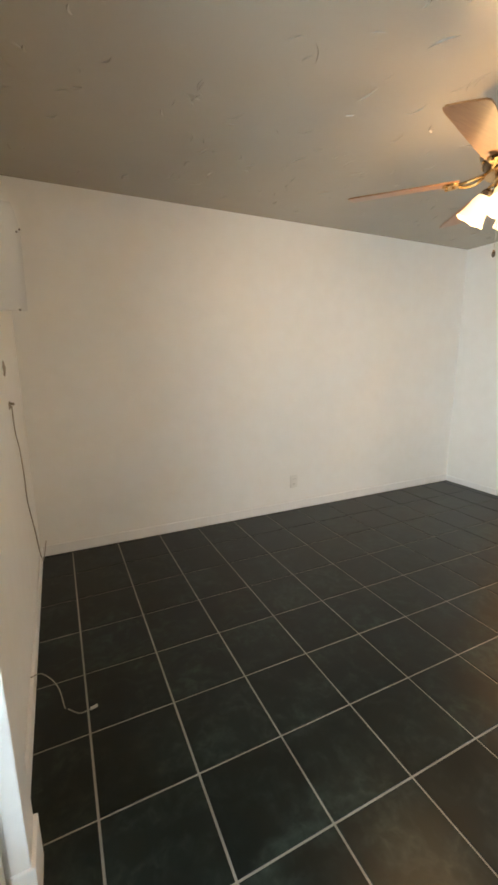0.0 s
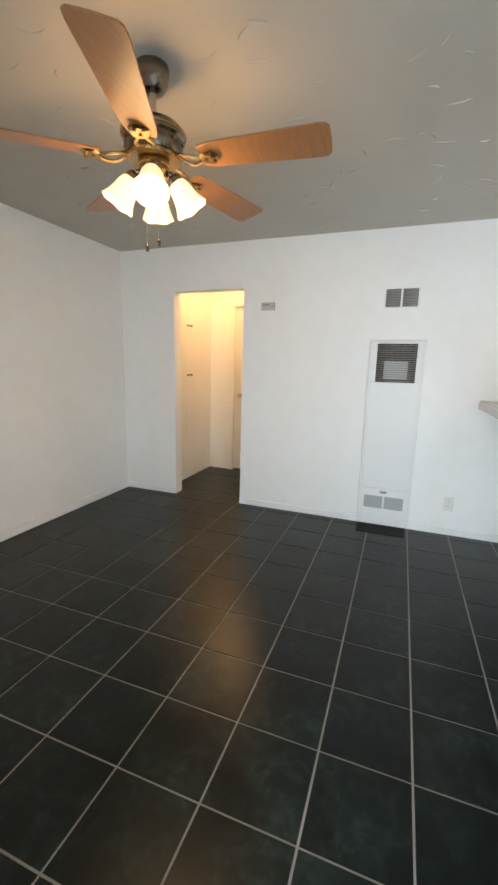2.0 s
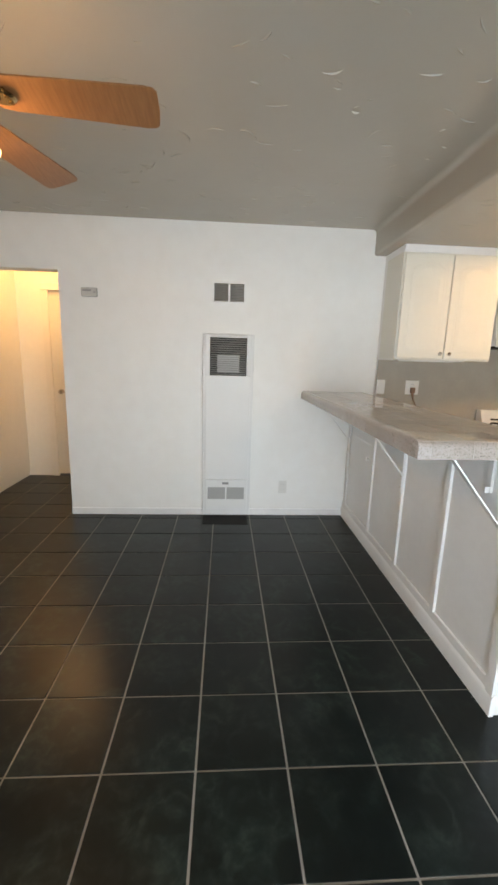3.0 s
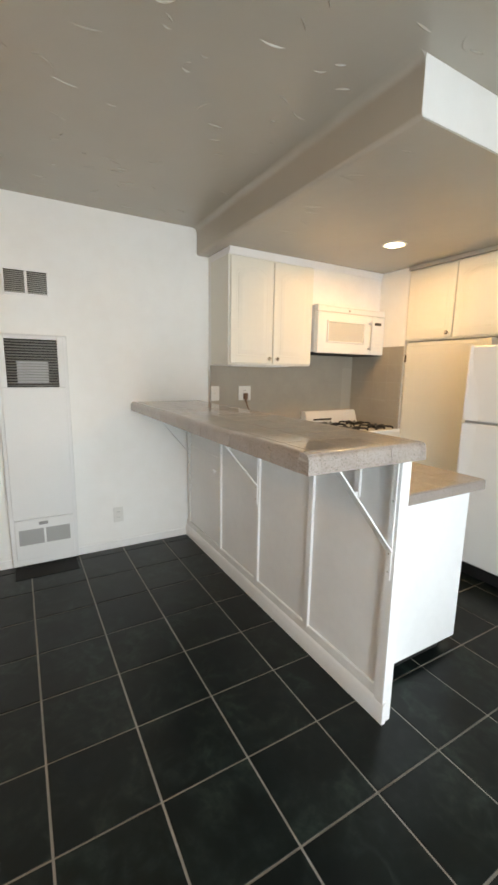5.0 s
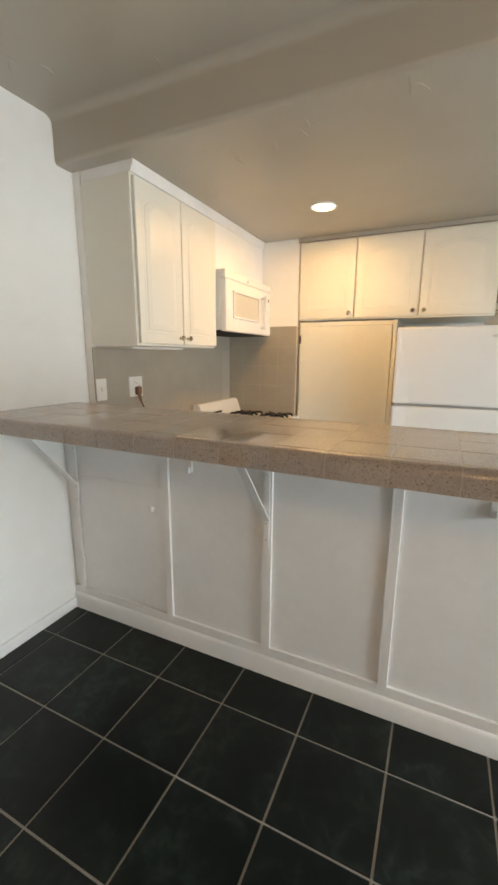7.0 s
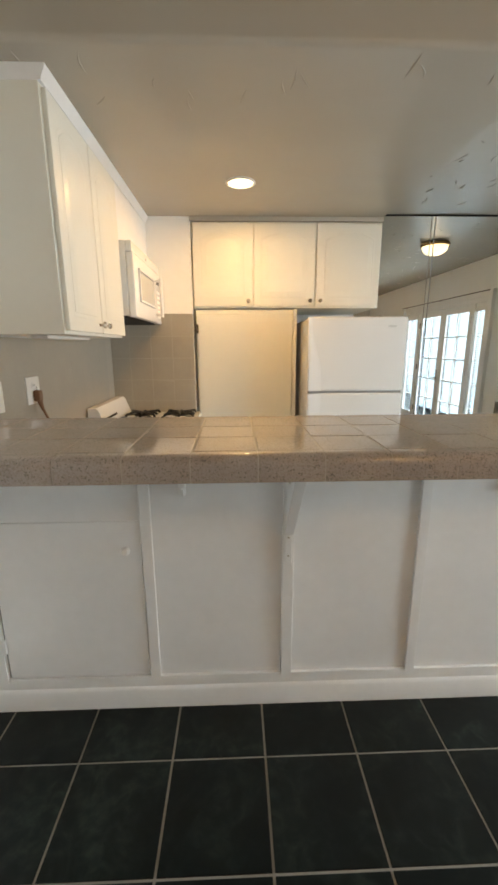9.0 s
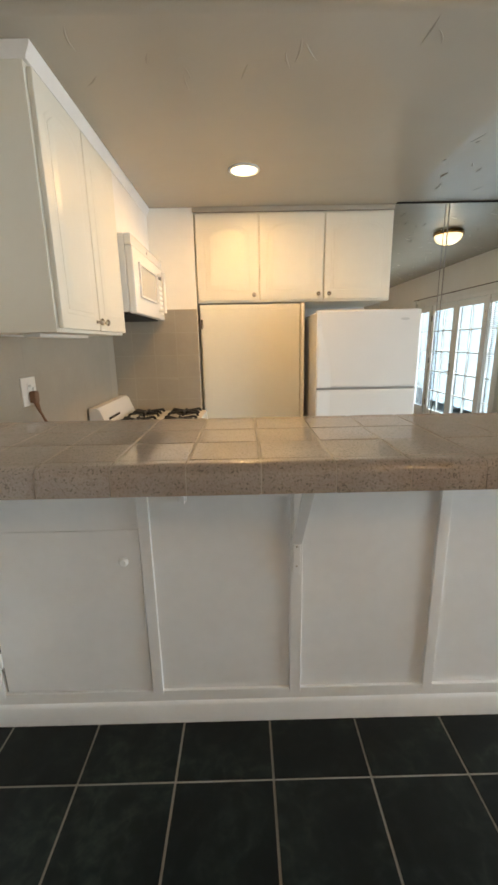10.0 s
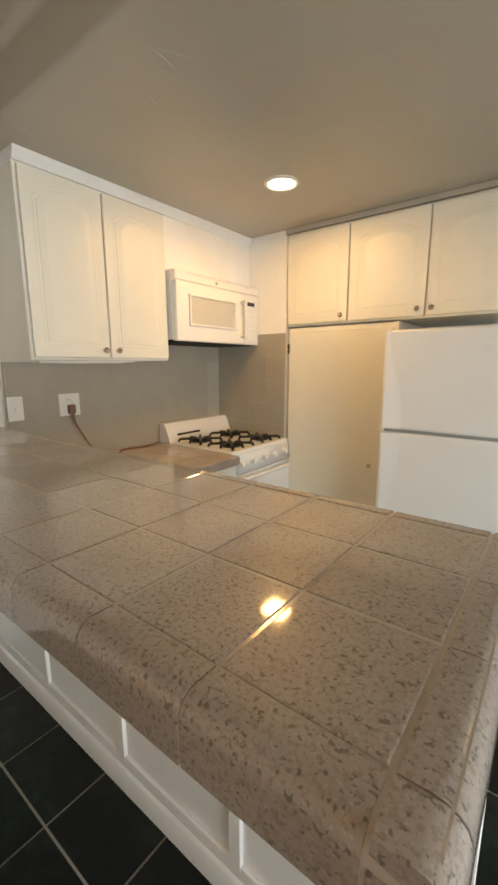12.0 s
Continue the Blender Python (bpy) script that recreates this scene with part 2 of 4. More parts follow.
def prism(bm, outline, a, b, axis="z", bev=0.0):
    """A closed outline of (u, v) pushed from a to b along an axis."""
    def at(u, w, h):
        return {"x": (h, u, w), "y": (u, h, w), "z": (u, w, h)}[axis]
    lo, hi = [bm.verts.new(at(u, w, a)) for u, w in outline], [bm.verts.new(at(u, w, b)) for u, w in outline]
    k = len(outline)
    fs = [bm.faces.new(lo[::-1]), bm.faces.new(hi)] + [bm.faces.new((lo[i], lo[(i + 1) % k], hi[(i + 1) % k], hi[i])) for i in range(k)]
    bmesh.ops.recalc_face_normals(bm, faces=fs)
    fs[0].material_index = fs[1].material_index = 1
    if bev:
        bmesh.ops.bevel(bm, geom=list(fs[1].edges), offset=bev, segments=2, affect="EDGES", profile=0.5)
    return bm


def lathe(bm, profile, seg=24, m=None, close=True):
    """A profile of (radius, height) turned round z, then laid by m."""
    m = m or Matrix()
    rings = []
    for r, z in profile:
        rings.append([bm.verts.new(m @ Vector((r * math.cos(2 * math.pi * i / seg), r * math.sin(2 * math.pi * i / seg), z))) for i in range(seg)])
    fs = []
    for a, b_ in zip(rings, rings[1:]):
        for i in range(seg):
            fs.append(bm.faces.new((a[i], a[(i + 1) % seg], b_[(i + 1) % seg], b_[i])))
    if close:
        fs.append(bm.faces.new(rings[0][::-1]))
        fs.append(bm.faces.new(rings[-1]))
    bmesh.ops.recalc_face_normals(bm, faces=fs)
    return bm


def along(p, q):
    """The pose whose z runs from p to q."""
    p, q = Vector(p), Vector(q)
    return Matrix.Translation(p) @ (q - p).to_track_quat("Z", "Y").to_matrix().to_4x4()


def rod(bm, p, q, r, r2=None, seg=12):
    return lathe(bm, [(r, 0), (r if r2 is None else r2, (Vector(q) - Vector(p)).length)], seg, along(p, q))


def tube(bm, pts, r, seg=8):
    for p, q in zip(pts, pts[1:]):
        rod(bm, p, q, r, seg=seg)
    return bm


def curve_pts(ctrl, steps=8):
    """A smooth line through the control points."""
    c = [Vector(p) for p in ctrl]
    c = [2 * c[0] - c[1]] + c + [2 * c[-1] - c[-2]]
    out = []
    for i in range(1, len(c) - 2):
        for k in range(steps):
            t = k / steps
            out.append(0.5 * (2 * c[i] + (c[i + 1] - c[i - 1]) * t + (2 * c[i - 1] - 5 * c[i] + 4 * c[i + 1] - c[i + 2]) * t * t
                              + (3 * c[i] - c[i - 1] - 3 * c[i + 1] + c[i + 2]) * t ** 3))
    return out + [c[-2]]


def mesh_of(name, bm, material, origin=(0, 0, 0), smooth=True):
    if origin != (0, 0, 0):
        bmesh.ops.translate(bm, verts=bm.verts, vec=-Vector(origin))
    me = bpy.data.meshes.new(name)
    bm.to_mesh(me)
    bm.free()
    me.materials.append(material)
    if smooth:
        me.set_sharp_from_angle(angle=radians(32))
        for p in me.polygons:
            p.use_smooth = p.material_index == 0
    me.polygons.foreach_set("material_index", [0] * len(me.polygons))
    return me


def solid(name, bm, material, label, category, kind="structure", group=""):
    """A thing that is one mesh, in world places."""
    ob = new(name, mesh_of(name, bm, material))
    ORIGIN[ob.name] = Vector((0, 0, 0))
    return tagged(ob, label, category, group, kind)


def thing(name, at, label, category, group="", kind=""):
    ob = new(name)
    ob.location = at
    ob.empty_display_size = 0.05
    ORIGIN[ob.name] = Vector(at)
    return tagged(ob, label, category, group, kind)


def part(name, bm, material, parent, label="", smooth=True):
    """One mesh, modelled in world places, under a thing or a part."""
    o = ORIGIN[parent.name]
    ob = new(name, mesh_of(name, bm, material, tuple(o), smooth))
    ob.parent = parent
    ORIGIN[ob.name] = o
    if label:
        ob["label"] = label
    return ob


def B():
    return bmesh.new()


def bx(*a, **k):
    return box(bmesh.new(), *a, **k)


# ---- large structure ----
bm = bx(XW - T, XE + T, YN, YN + T, -0.05, ZC + 0.1)
solid("wall_north", bm, M_WALL, "plain off-white painted plaster wall", "wall")
D0, D1, DH = -1.40, 1.10, 1.93      # garden-door opening in the west wall
bm = bx(XW - T, XW, YS - T, D0, -0.05, ZC + 0.1)
box(bm, XW - T, XW, D1, YN, -0.05, ZC + 0.1)
box(bm, XW - T, XW, D0, D1, DH, ZC + 0.1)
solid("wall_west", bm, M_WALL, "off-white painted wall with a wide glazed door opening", "wall")
H0, H1, HH = 1.845, 2.555, 1.992    # opening to the hall
bm = bx(XE, XE + T, YS - T, H0, -0.05, ZC + 0.1)
box(bm, XE, XE + T, H1, YN, -0.05, ZC + 0.1)
box(bm, XE, XE + T, H0, H1, HH, ZC + 0.1)
solid("wall_east", bm, M_WALL, "white painted plaster wall with a doorway to the hall", "wall")
bm = bx(XW, XE, YS - T, YS, -0.05, ZC + 0.1)
solid("wall_south", bm, M_WALL, "off-white painted plaster wall behind the refrigerator", "wall")
bm = bx(XK, XE, YS, -0.724, -0.05, ZC - 0.1, 0.006)
box(bm, 1.0, XK, YS, YK, -0.05, ZC - 0.1)
solid("wall_kitchen", bm, M_WALL, "white painted kitchen wall behind stove and cabinets", "wall")

# ceiling with the lower kitchen part and trowel ridges in one mesh
random.seed(4)
bm = bx(XW - T, XE + T, YS - T, YN + T, ZC, ZC + 0.12)
r, q = 0.034, 0.020      # cove above, eased edge below
outline = [(YS, ZK)] + [(-0.63 - q + q * math.sin(a), ZK + q - q * math.cos(a)) for a in [radians(90) * i / 8 for i in range(9)]]
outline += [(-0.63 + r - r * math.cos(a), ZC - r + r * math.sin(a)) for a in [radians(90) * i / 8 for i in range(9)]]
outline += [(YS, ZC)]
prism(bm, outline, -0.31, XE, "x")


def ridge(bm, x, y, z, ang, length, bend, w, h):
    """A thin raised arc of plaster left by the trowel."""
    k = 7
    rows = []
    for i in range(k):
        t = i / (k - 1) - 0.5
        a = ang + bend * t
        px, py = x + math.cos(ang) * length * t - math.sin(ang) * bend * length * t * t, y + math.sin(ang) * length * t + math.cos(ang) * bend * length * t * t
        s = max(0.06, 1 - (2 * t) ** 2)
        nx, ny = -math.sin(a) * w * s, math.cos(a) * w * s
        rows.append([bm.verts.new((px - nx, py - ny, z)), bm.verts.new((px + nx * 0.35, py + ny * 0.35, z - h * s)), bm.verts.new((px + nx, py + ny, z))])
    for a_, b_ in zip(rows, rows[1:]):
        bm.faces.new((a_[0], a_[1], b_[1], b_[0]))
        bm.faces.new((a_[1], a_[2], b_[2], b_[1]))


for i in range(520):
    x, y = random.uniform(XW + 0.1, XE - 0.1), random.uniform(-2.6, YN - 0.15)
    if x > -0.36 and y < -0.55:
        continue
    ridge(bm, x, y, ZC + 0.0005, random.gauss(1.65, 0.6), random.uniform(0.03, 0.12), random.uniform(-0.9, 0.9), random.uniform(0.002, 0.006), random.uniform(0.003, 0.007))
for i in range(14):
    ridge(bm, random.uniform(-0.2, 1.5), random.uniform(-0.95, -0.69), ZK + 0.0005, random.gauss(1.5, 0.3), random.uniform(0.06, 0.14), random.uniform(-0.5, 0.5), 0.004, 0.003)
solid("ceiling", bm, M_CEIL, "glossy off-white ceiling, coloured darker for shade, with hand-trowelled ridges and a lower kitchen part", "ceiling")

# white end of the lowered kitchen ceiling
end = [(y, max(z, ZK + 0.006)) for y, z in outline if -0.70 < y < -0.629 and z < ZC - 0.01] + [(-0.632, ZC - 0.002), (YS + 0.013, ZC - 0.002), (YS + 0.013, ZK + 0.006)]
solid("wall_soffit_end", prism(B(), end, -0.3125, -0.310, "x"), M_WALL, "white painted end face of the lowered kitchen ceiling", "wall")

# hall behind the doorway
HX = 2.80
bm = bx(XE + T, HX + 0.3, 2.75, 2.87, -0.05, ZC + 0.1)
box(bm, HX, HX + T, 2.42, 2.75, -0.05, ZC + 0.1)
box(bm, HX, HX + T, 1.66, 2.42, 2.02, ZC + 0.1)
box(bm, HX, HX + T, 0.7, 1.66, -0.05, ZC + 0.1)
box(bm, XE + T, HX + T, 0.6, 0.7, -0.05, ZC + 0.1)
solid("wall_hall", bm, M_HALLWALL, "cream painted hall walls in warm lamplight", "wall")
solid("ceiling_hall", bx(XE + T, HX + 0.3, 0.6, 2.87, ZC, ZC + 0.1), M_HALLWALL, "plain cream painted hall ceiling", "ceiling")

# ground outside
solid("ground", bx(-60, 60, -60, 60, -0.30, -0.10), M_CONC, "pale concrete ground outside the garden doors", "ground")

# baseboards
solid("baseboard", bx(XW, XE, YN - 0.014, YN, 0, 0.075, 0.004), M_TRIM, "low white painted baseboard", "baseboard")
bm = bx(XE - 0.012, XE, H1, YN - 0.014, 0, 0.06, 0.004)
box(bm, XE - 0.012, XE, -0.53, H0, 0, 0.06, 0.004)
solid("baseboard", bm, M_TRIM, "low white painted baseboard", "baseboard")
solid("baseboard", bx(XW, XW + 0.014, D1 + 0.1, YN - 0.014, 0, 0.075, 0.004), M_TRIM, "low cream painted baseboard", "baseboard")
# mirrors
mir = thing("mirror_wall", (-1.3, YS, 0), "tall frameless wall mirror panels with a dark top channel", "mirror", kind="structure")
for a, b_ in ((XW + 0.01, -0.95), (-0.945, -0.31)):
    part("mirror_panel", bx(a, b_, YS, YS + 0.006, 0.06, ZC - 0.012), M_MIRROR, mir, smooth=False)
part("top_channel", bx(XW + 0.01, -0.31, YS, YS + 0.012, ZC - 0.012, ZC - 0.001), M_DARK, mir)
part("seam_strip", bx(-0.918, -0.913, YS + 0.006, YS + 0.008, 0.06, ZC - 0.012), M_GREY, mir)
part("seam_strip", bx(-0.950, -0.943, YS + 0.006, YS + 0.009, 0.06, ZC - 0.012), M_GREY, mir)
mir = thing("mirror_wall", (XW, -2.2, 0), "tall frameless wall mirror beside the garden doors", "mirror", kind="structure")
part("mirror_panel", bx(XW, XW + 0.006, YS + 0.02, -1.72, 0.06, ZC - 0.012), M_MIRROR, mir, smooth=False)

# ---- garden doors in the west wall ----
gd = thing("door_1", (XW - 0.05, -0.15, 0), "white glazed garden doors with side windows and mini blinds", "door", kind="structure")
XF0, XF1 = XW - 0.09, XW - 0.03
for y0, y1 in ((D0, D0 + 0.06), (-1.04, -0.98), (0.56, 0.63), (D1 - 0.06, D1)):
    part("post", bx(XF0 - 0.02, XF1 + 0.02, y0, y1, 0, DH - 0.06, 0.004), M_TRIM, gd)
part("head", bx(XF0 - 0.02, XF1 + 0.02, D0, D1, DH - 0.06, DH, 0.004), M_TRIM, gd)
part("threshold", bx(XF0 - 0.02, XF1 + 0.02, D0, D1, 0, 0.02, 0.003), M_GREY, gd)


def glazed_leaf(name, y0, y1, cols, rows, stile, bars=True):
    frame_ = B()
    z0, z1 = 0.022, DH - 0.064
    box(frame_, XF0, XF1, y0, y0 + stile, z0, z1, 0.004)
    box(frame_, XF0, XF1, y1 - stile, y1, z0, z1, 0.004)
    box(frame_, XF0, XF1, y0 + stile, y1 - stile, z0, z0 + 0.17, 0.004)
    box(frame_, XF0, XF1, y0 + stile, y1 - stile, z1 - 0.09, z1, 0.004)
    leaf = part(name, frame_, M_TRIM, gd)
    ga, gb, gz0, gz1 = y0 + stile, y1 - stile, z0 + 0.17, z1 - 0.09
    pane = part("pane", bx((XF0 + XF1) / 2 - 0.003, (XF0 + XF1) / 2 + 0.003, ga, gb, gz0, gz1), M_GLASS, leaf, smooth=False)
    pane.visible_shadow = False
    if bars:
        for i in range(1, cols):
            y = ga + (gb - ga) * i / cols
            part("glazing_bar", bx(XF0 + 0.012, XF1 - 0.012, y - 0.008, y + 0.008, gz0, gz1, 0.002), M_TRIM, leaf)
        for i in range(1, rows):
            z = gz0 + (gz1 - gz0) * i / rows
            part("glazing_bar", bx(XF0 + 0.012, XF1 - 0.012, ga, gb, z - 0.008, z + 0.008, 0.002), M_TRIM, leaf)
    return leaf, ga, gb, gz0, gz1


la = glazed_leaf("door_leaf", -0.978, -0.212, 2, 5, 0.085)[0]
lb = glazed_leaf("door_leaf", -0.208, 0.558, 2, 5, 0.085)[0]
hm = B()
box(hm, XF1, XF1 + 0.006, -0.175, -0.135, 0.80, 0.98, 0.002)
rod(hm, (XF1, -0.155, 0.86), (XF1 + 0.045, -0.155, 0.86), 0.008)
rod(hm, (XF1 + 0.045, -0.155, 0.86), (XF1 + 0.045, -0.05, 0.86), 0.007)
part("handle", hm, M_BRONZE, lb, "dark lever handle")
for z in (0.25, 0.95, 1.62):
    part("hinge", bx(XF1, XF1 + 0.008, 0.535, 0.565, z, z + 0.09, 0.002), M_BRONZE, lb)
    part("hinge", bx(XF1, XF1 + 0.008, -0.985, -0.955, z, z + 0.09, 0.002), M_BRONZE, la)
sides = [glazed_leaf("side_window", -1.34, -1.042, 1, 5, 0.04), glazed_leaf("side_window", 0.632, 1.04, 1, 5, 0.04)]
cas = B()
for y0, y1 in ((D0 - 0.07, D0 + 0.01), (D1 - 0.01, D1 + 0.08)):
    box(cas, XW, XW + 0.045, y0, y1 + 0.03, 0, DH + 0.07, 0.004)
    box(cas, XW, XW + 0.055, y0 - 0.006, y1 + 0.040, 0, 0.15, 0.004)
box(cas, XW, XW + 0.022, D0 - 0.07, D1 + 0.08, DH - 0.01, DH + 0.07, 0.004)
part("casing", cas, M_TRIM, gd, "white painted door casing with plinth blocks")
rb = B()
rod(rb, (XW + 0.07, -1.45, 1.985), (XW + 0.07, 1.10, 1.985), 0.0055)
for y in (-1.40, -0.2, 1.0):
    rod(rb, (XW, y, 1.985), (XW + 0.07, y, 1.985), 0.005)
cr = tagged(new("curtain_rod", mesh_of("curtain_rod", rb, M_BRONZE)), "thin dark metal curtain rod over the garden doors", "curtain rod")

slat_cache = {}
for leaf, ga, gb, z0, z1 in sides:
    bl = thing("mini_blind", (XF1 + 0.02, (ga + gb) / 2, z0), "white lowered mini blind in the side window", "blind", "mini blinds")
    part("headrail", bx(XF1 + 0.004, XF1 + 0.034, ga - 0.01, gb + 0.01, z1 - 0.01, z1 + 0.025, 0.003), M_BLIND, bl)
    part("bottom_rail", bx(XF1 + 0.010, XF1 + 0.028, ga, gb, z0 + 0.005, z0 + 0.02, 0.003), M_BLIND, bl)
    w = round(gb - ga, 3)
    s = B()
    for a, b_ in (((-0.010, -0.006), (0, 0.0)), ((0, 0.0), (0.010, 0.004))):
        s.faces.new([s.verts.new(c) for c in ((a[0], -w / 2, a[1]), (b_[0], -w / 2, b_[1]), (b_[0], w / 2, b_[1]), (a[0], w / 2, a[1]))])
    me = mesh_of("slat", s, M_BLIND)
    z = z0 + 0.035
    while z < z1 - 0.02:
        o = new("slat", me)
        o.parent = bl
        o.location = (0, 0, z - z0)
        z += 0.024

# ---- bar between room and kitchen ----
YF = -0.537
CT, CB = 1.110, 1.048               # top and underside of the bar top
bar = thing("breakfast_bar", (0.6, YF - 0.03, 0), "white painted panelled breakfast bar below a tiled top", "breakfast bar")
part("panel", bx(-0.44, XE - 0.001, YF - 0.03, YF, 0, CB - 0.02), M_PANEL, bar)
for x, w in ((1.588, 0.035), (1.022, 0.036), (0.53, 0.04), (0.052, 0.036), (-0.415, 0.05)):
    part("stile", bx(x - w / 2, x + w / 2, YF, YF + 0.014, 0.12, CB - 0.02, 0.0015), M_TRIM, bar)
part("bottom_rail", bx(-0.44, XE - 0.003, YF, YF + 0.012, 0.09, 0.135, 0.003), M_TRIM, bar)
bb = B()
prism(bb, [(YF, 0), (YF + 0.02, 0), (YF + 0.02, 0.075), (YF + 0.014, 0.088), (YF + 0.008, 0.095), (YF, 0.097)], -0.450, XE - 0.002, "x")
part("baseboard", bb, M_TRIM, bar)
part("end_post", bx(-0.444, -0.40, YF - 0.031, YF + 0.016, 0, CB - 0.001, 0.0015), M_TRIM, bar)
hd = part("cupboard_door", bx(1.044, 1.562, YF + 0.001, YF + 0.006, 0.139, 0.765, 0.002), M_PANEL, bar, "flush painted cupboard door")
part("knob", lathe(B(), [(0.006, 0), (0.006, 0.012), (0.014, 0.016), (0.016, 0.024), (0.010, 0.031)], 16, along((1.094, YF + 0.005, 0.664), (1.094, 1, 0.664))), M_TRIM, hd)
for z in (0.25, 0.66):
    part("hinge", bx(1.557, 1.569, YF + 0.008, YF + 0.019, z, z + 0.06, 0.002), M_TRIM, hd)

# near-black strip laid in the door gap in place of its shade
part("door_gap_shade", bx(1.5625, 1.5665, YF, YF + 0.0015, 0.139, 0.768), M_DARK, bar)


def brace(x):
    """A flat white steel strut from the stile to the underside of the bar top."""
    g = thing("shelf_bracket", (x, YF + 0.02, 0.7), "white painted diagonal metal bracket under the bar top", "bracket", "bar brackets")
    s = B()
    box(s, x - 0.012, x + 0.012, YF + 0.014, YF + 0.020, 0.60, 1.045, 0.001)
    part("wall_plate", s, M_TRIM, g)
    part("top_plate", bx(x - 0.012, x + 0.012, YF + 0.02, -0.235, CB - 0.006, CB - 0.001, 0.001), M_TRIM, g)
    d = B()
    box(d, -0.016, 0.016, -0.003, 0.003, 0, (Vector((0, -0.245, 1.042)) - Vector((0, YF + 0.018, 0.712))).length, 0.001)
    p, q = Vector((x, YF + 0.020, 0.712)), Vector((x, -0.245, 1.042))
    bmesh.ops.transform(d, matrix=Matrix.Translation(p) @ Matrix.Rotation(-math.atan2(q.y - p.y, q.z - p.z), 4, "X"), verts=d.verts)
    part("strut", d, M_TRIM, g)
    for z in (0.63, 0.70, 0.90):
        part("screw", lathe(B(), [(0.004, 0), (0.003, 0.002)], 8, along((x, YF + 0.020, z), (x, 1, z))), M_NICKEL, g)


for x in (1.567, 0.53, -0.418):
    brace(x)
for x in (-0.23, 0.895):
    g = thing("mounting_plate", (x, YF, 0.88), "small white metal plate below the bar top", "bracket", "small plates")
    part("plate", bx(x - 0.014, x + 0.014, YF, YF + 0.012, 0.86, 1.03, 0.002), M_TRIM, g)
    part("hook", bx(x - 0.010, x - 0.002, YF + 0.012, YF + 0.03, 0.86, 0.885, 0.001), M_TRIM, g)

# tiled bar top
Y0, Y1 = -0.100, -0.626
X0, X1 = -0.455, XE - 0.002
top = thing("bar_top", (0.6, -0.36, CB), "bar top of glossy speckled stone-look ceramic tiles", "counter")
bp = [(-0.030, -0.001), (-0.024, -0.0006), (-0.016, -0.0014), (-0.010, -0.005), (-0.005, -0.010), (-0.0022, -0.018), (-0.0012, -0.027), (-0.0012, 0.001 - CT + CB)]
bed = B()
prism(bed, [(Y0 + u, CT + w) for u, w in bp] + [(Y1 + 0.008, CB + 0.001), (Y1 + 0.008, CT - 0.001)], X0 + 0.012, X1, "x")
prism(bed, [(X0 - u, CT + w - 0.0007) for u, w in bp] + [(X0 + 0.045, CB + 0.0004), (X0 + 0.045, CT - 0.0017)], Y1 + 0.009, Y0 - 0.035, "y")
part("bed", bed, M_CGROUT, top)


def tile_mesh(sx, sy, h, bev, mat_, name="tile"):
    """A tile with eased upper edges, centred, top at z = 0."""
    bm = B()
    lo = [bm.verts.new((a * sx / 2, c * sy / 2, -h)) for a, c in ((-1, -1), (1, -1), (1, 1), (-1, 1))]
    mi = [bm.verts.new((a * sx / 2, c * sy / 2, -bev)) for a, c in ((-1, -1), (1, -1), (1, 1), (-1, 1))]
    hi = [bm.verts.new((a * (sx / 2 - bev), c * (sy / 2 - bev), 0)) for a, c in ((-1, -1), (1, -1), (1, 1), (-1, 1))]
    ro = [bm.verts.new((a * (sx / 2 - bev * 0.3), c * (sy / 2 - bev * 0.3), -bev * 0.3)) for a, c in ((-1, -1), (1, -1), (1, 1), (-1, 1))]
    for a, c in ((lo, mi), (mi, ro), (ro, hi)):
        for i in range(4):
            bm.faces.new((a[i], a[(i + 1) % 4], c[(i + 1) % 4], c[i]))
    bm.faces.new(hi)
    for f in bm.faces:
        f.material_index = 1          # flat faces
    return mesh_of(name, bm, mat_)


CACHE = {}


def tile(parent, name, x, y, z, sx, sy, h, bev, mat_, rot=None, jitter=0.0):
    key = (name, round(sx, 3), round(sy, 3), mat_.name)
    if key not in CACHE:
        CACHE[key] = tile_mesh(sx, sy, h, bev, mat_, name)
    o = new(name, CACHE[key])
    o.parent = parent
    m = (rot or Matrix()).copy()
    if jitter:
        m = m @ Euler((random.gauss(0, jitter), random.gauss(0, jitter), 0)).to_matrix().to_4x4()
    m.translation = Vector((x, y, z)) - ORIGIN[parent.name]
    o.matrix_basis = m
    return o


random.seed(8)
CP, GAP = 0.152, 0.0042
CAP = 0.047


def cap_mesh(length, wide):
    """An edge tile: flat top that rolls over into a straight face. Runs along x, face towards +y."""
    bm = B()
    prof = [(-wide, 0.0), (-0.024, 0.0012), (-0.016, 0.0), (-0.009, -0.004), (-0.004, -0.009), (-0.001, -0.017), (0.0, -0.026), (0.0, -(CT - CB)), (-0.010, -(CT - CB)), (-0.010, -0.02), (-wide, -0.012)]
    prism(bm, prof, -length / 2, length / 2, "x")
    return mesh_of("edge_tile", bm, M_CTILE)


def cap(parent, x, y, ang, length, wide=CAP):
    key = ("cap", round(length, 3), wide)
    if key not in CACHE:
        CACHE[key] = cap_mesh(length, wide)
    o = new("edge_tile", CACHE[key])
    o.parent = parent
    o.matrix_basis = pose(*(Vector((x, y, CT)) - ORIGIN[parent.name]), random.gauss(0, 0.25), 0, ang)


seams = [0.507 + CP * k for k in range(-7, 9)]
edges_x = sorted([s for s in seams if X0 + 0.10 < s < X1 - 0.02])
xs = [-0.405] + edges_x + [X1]
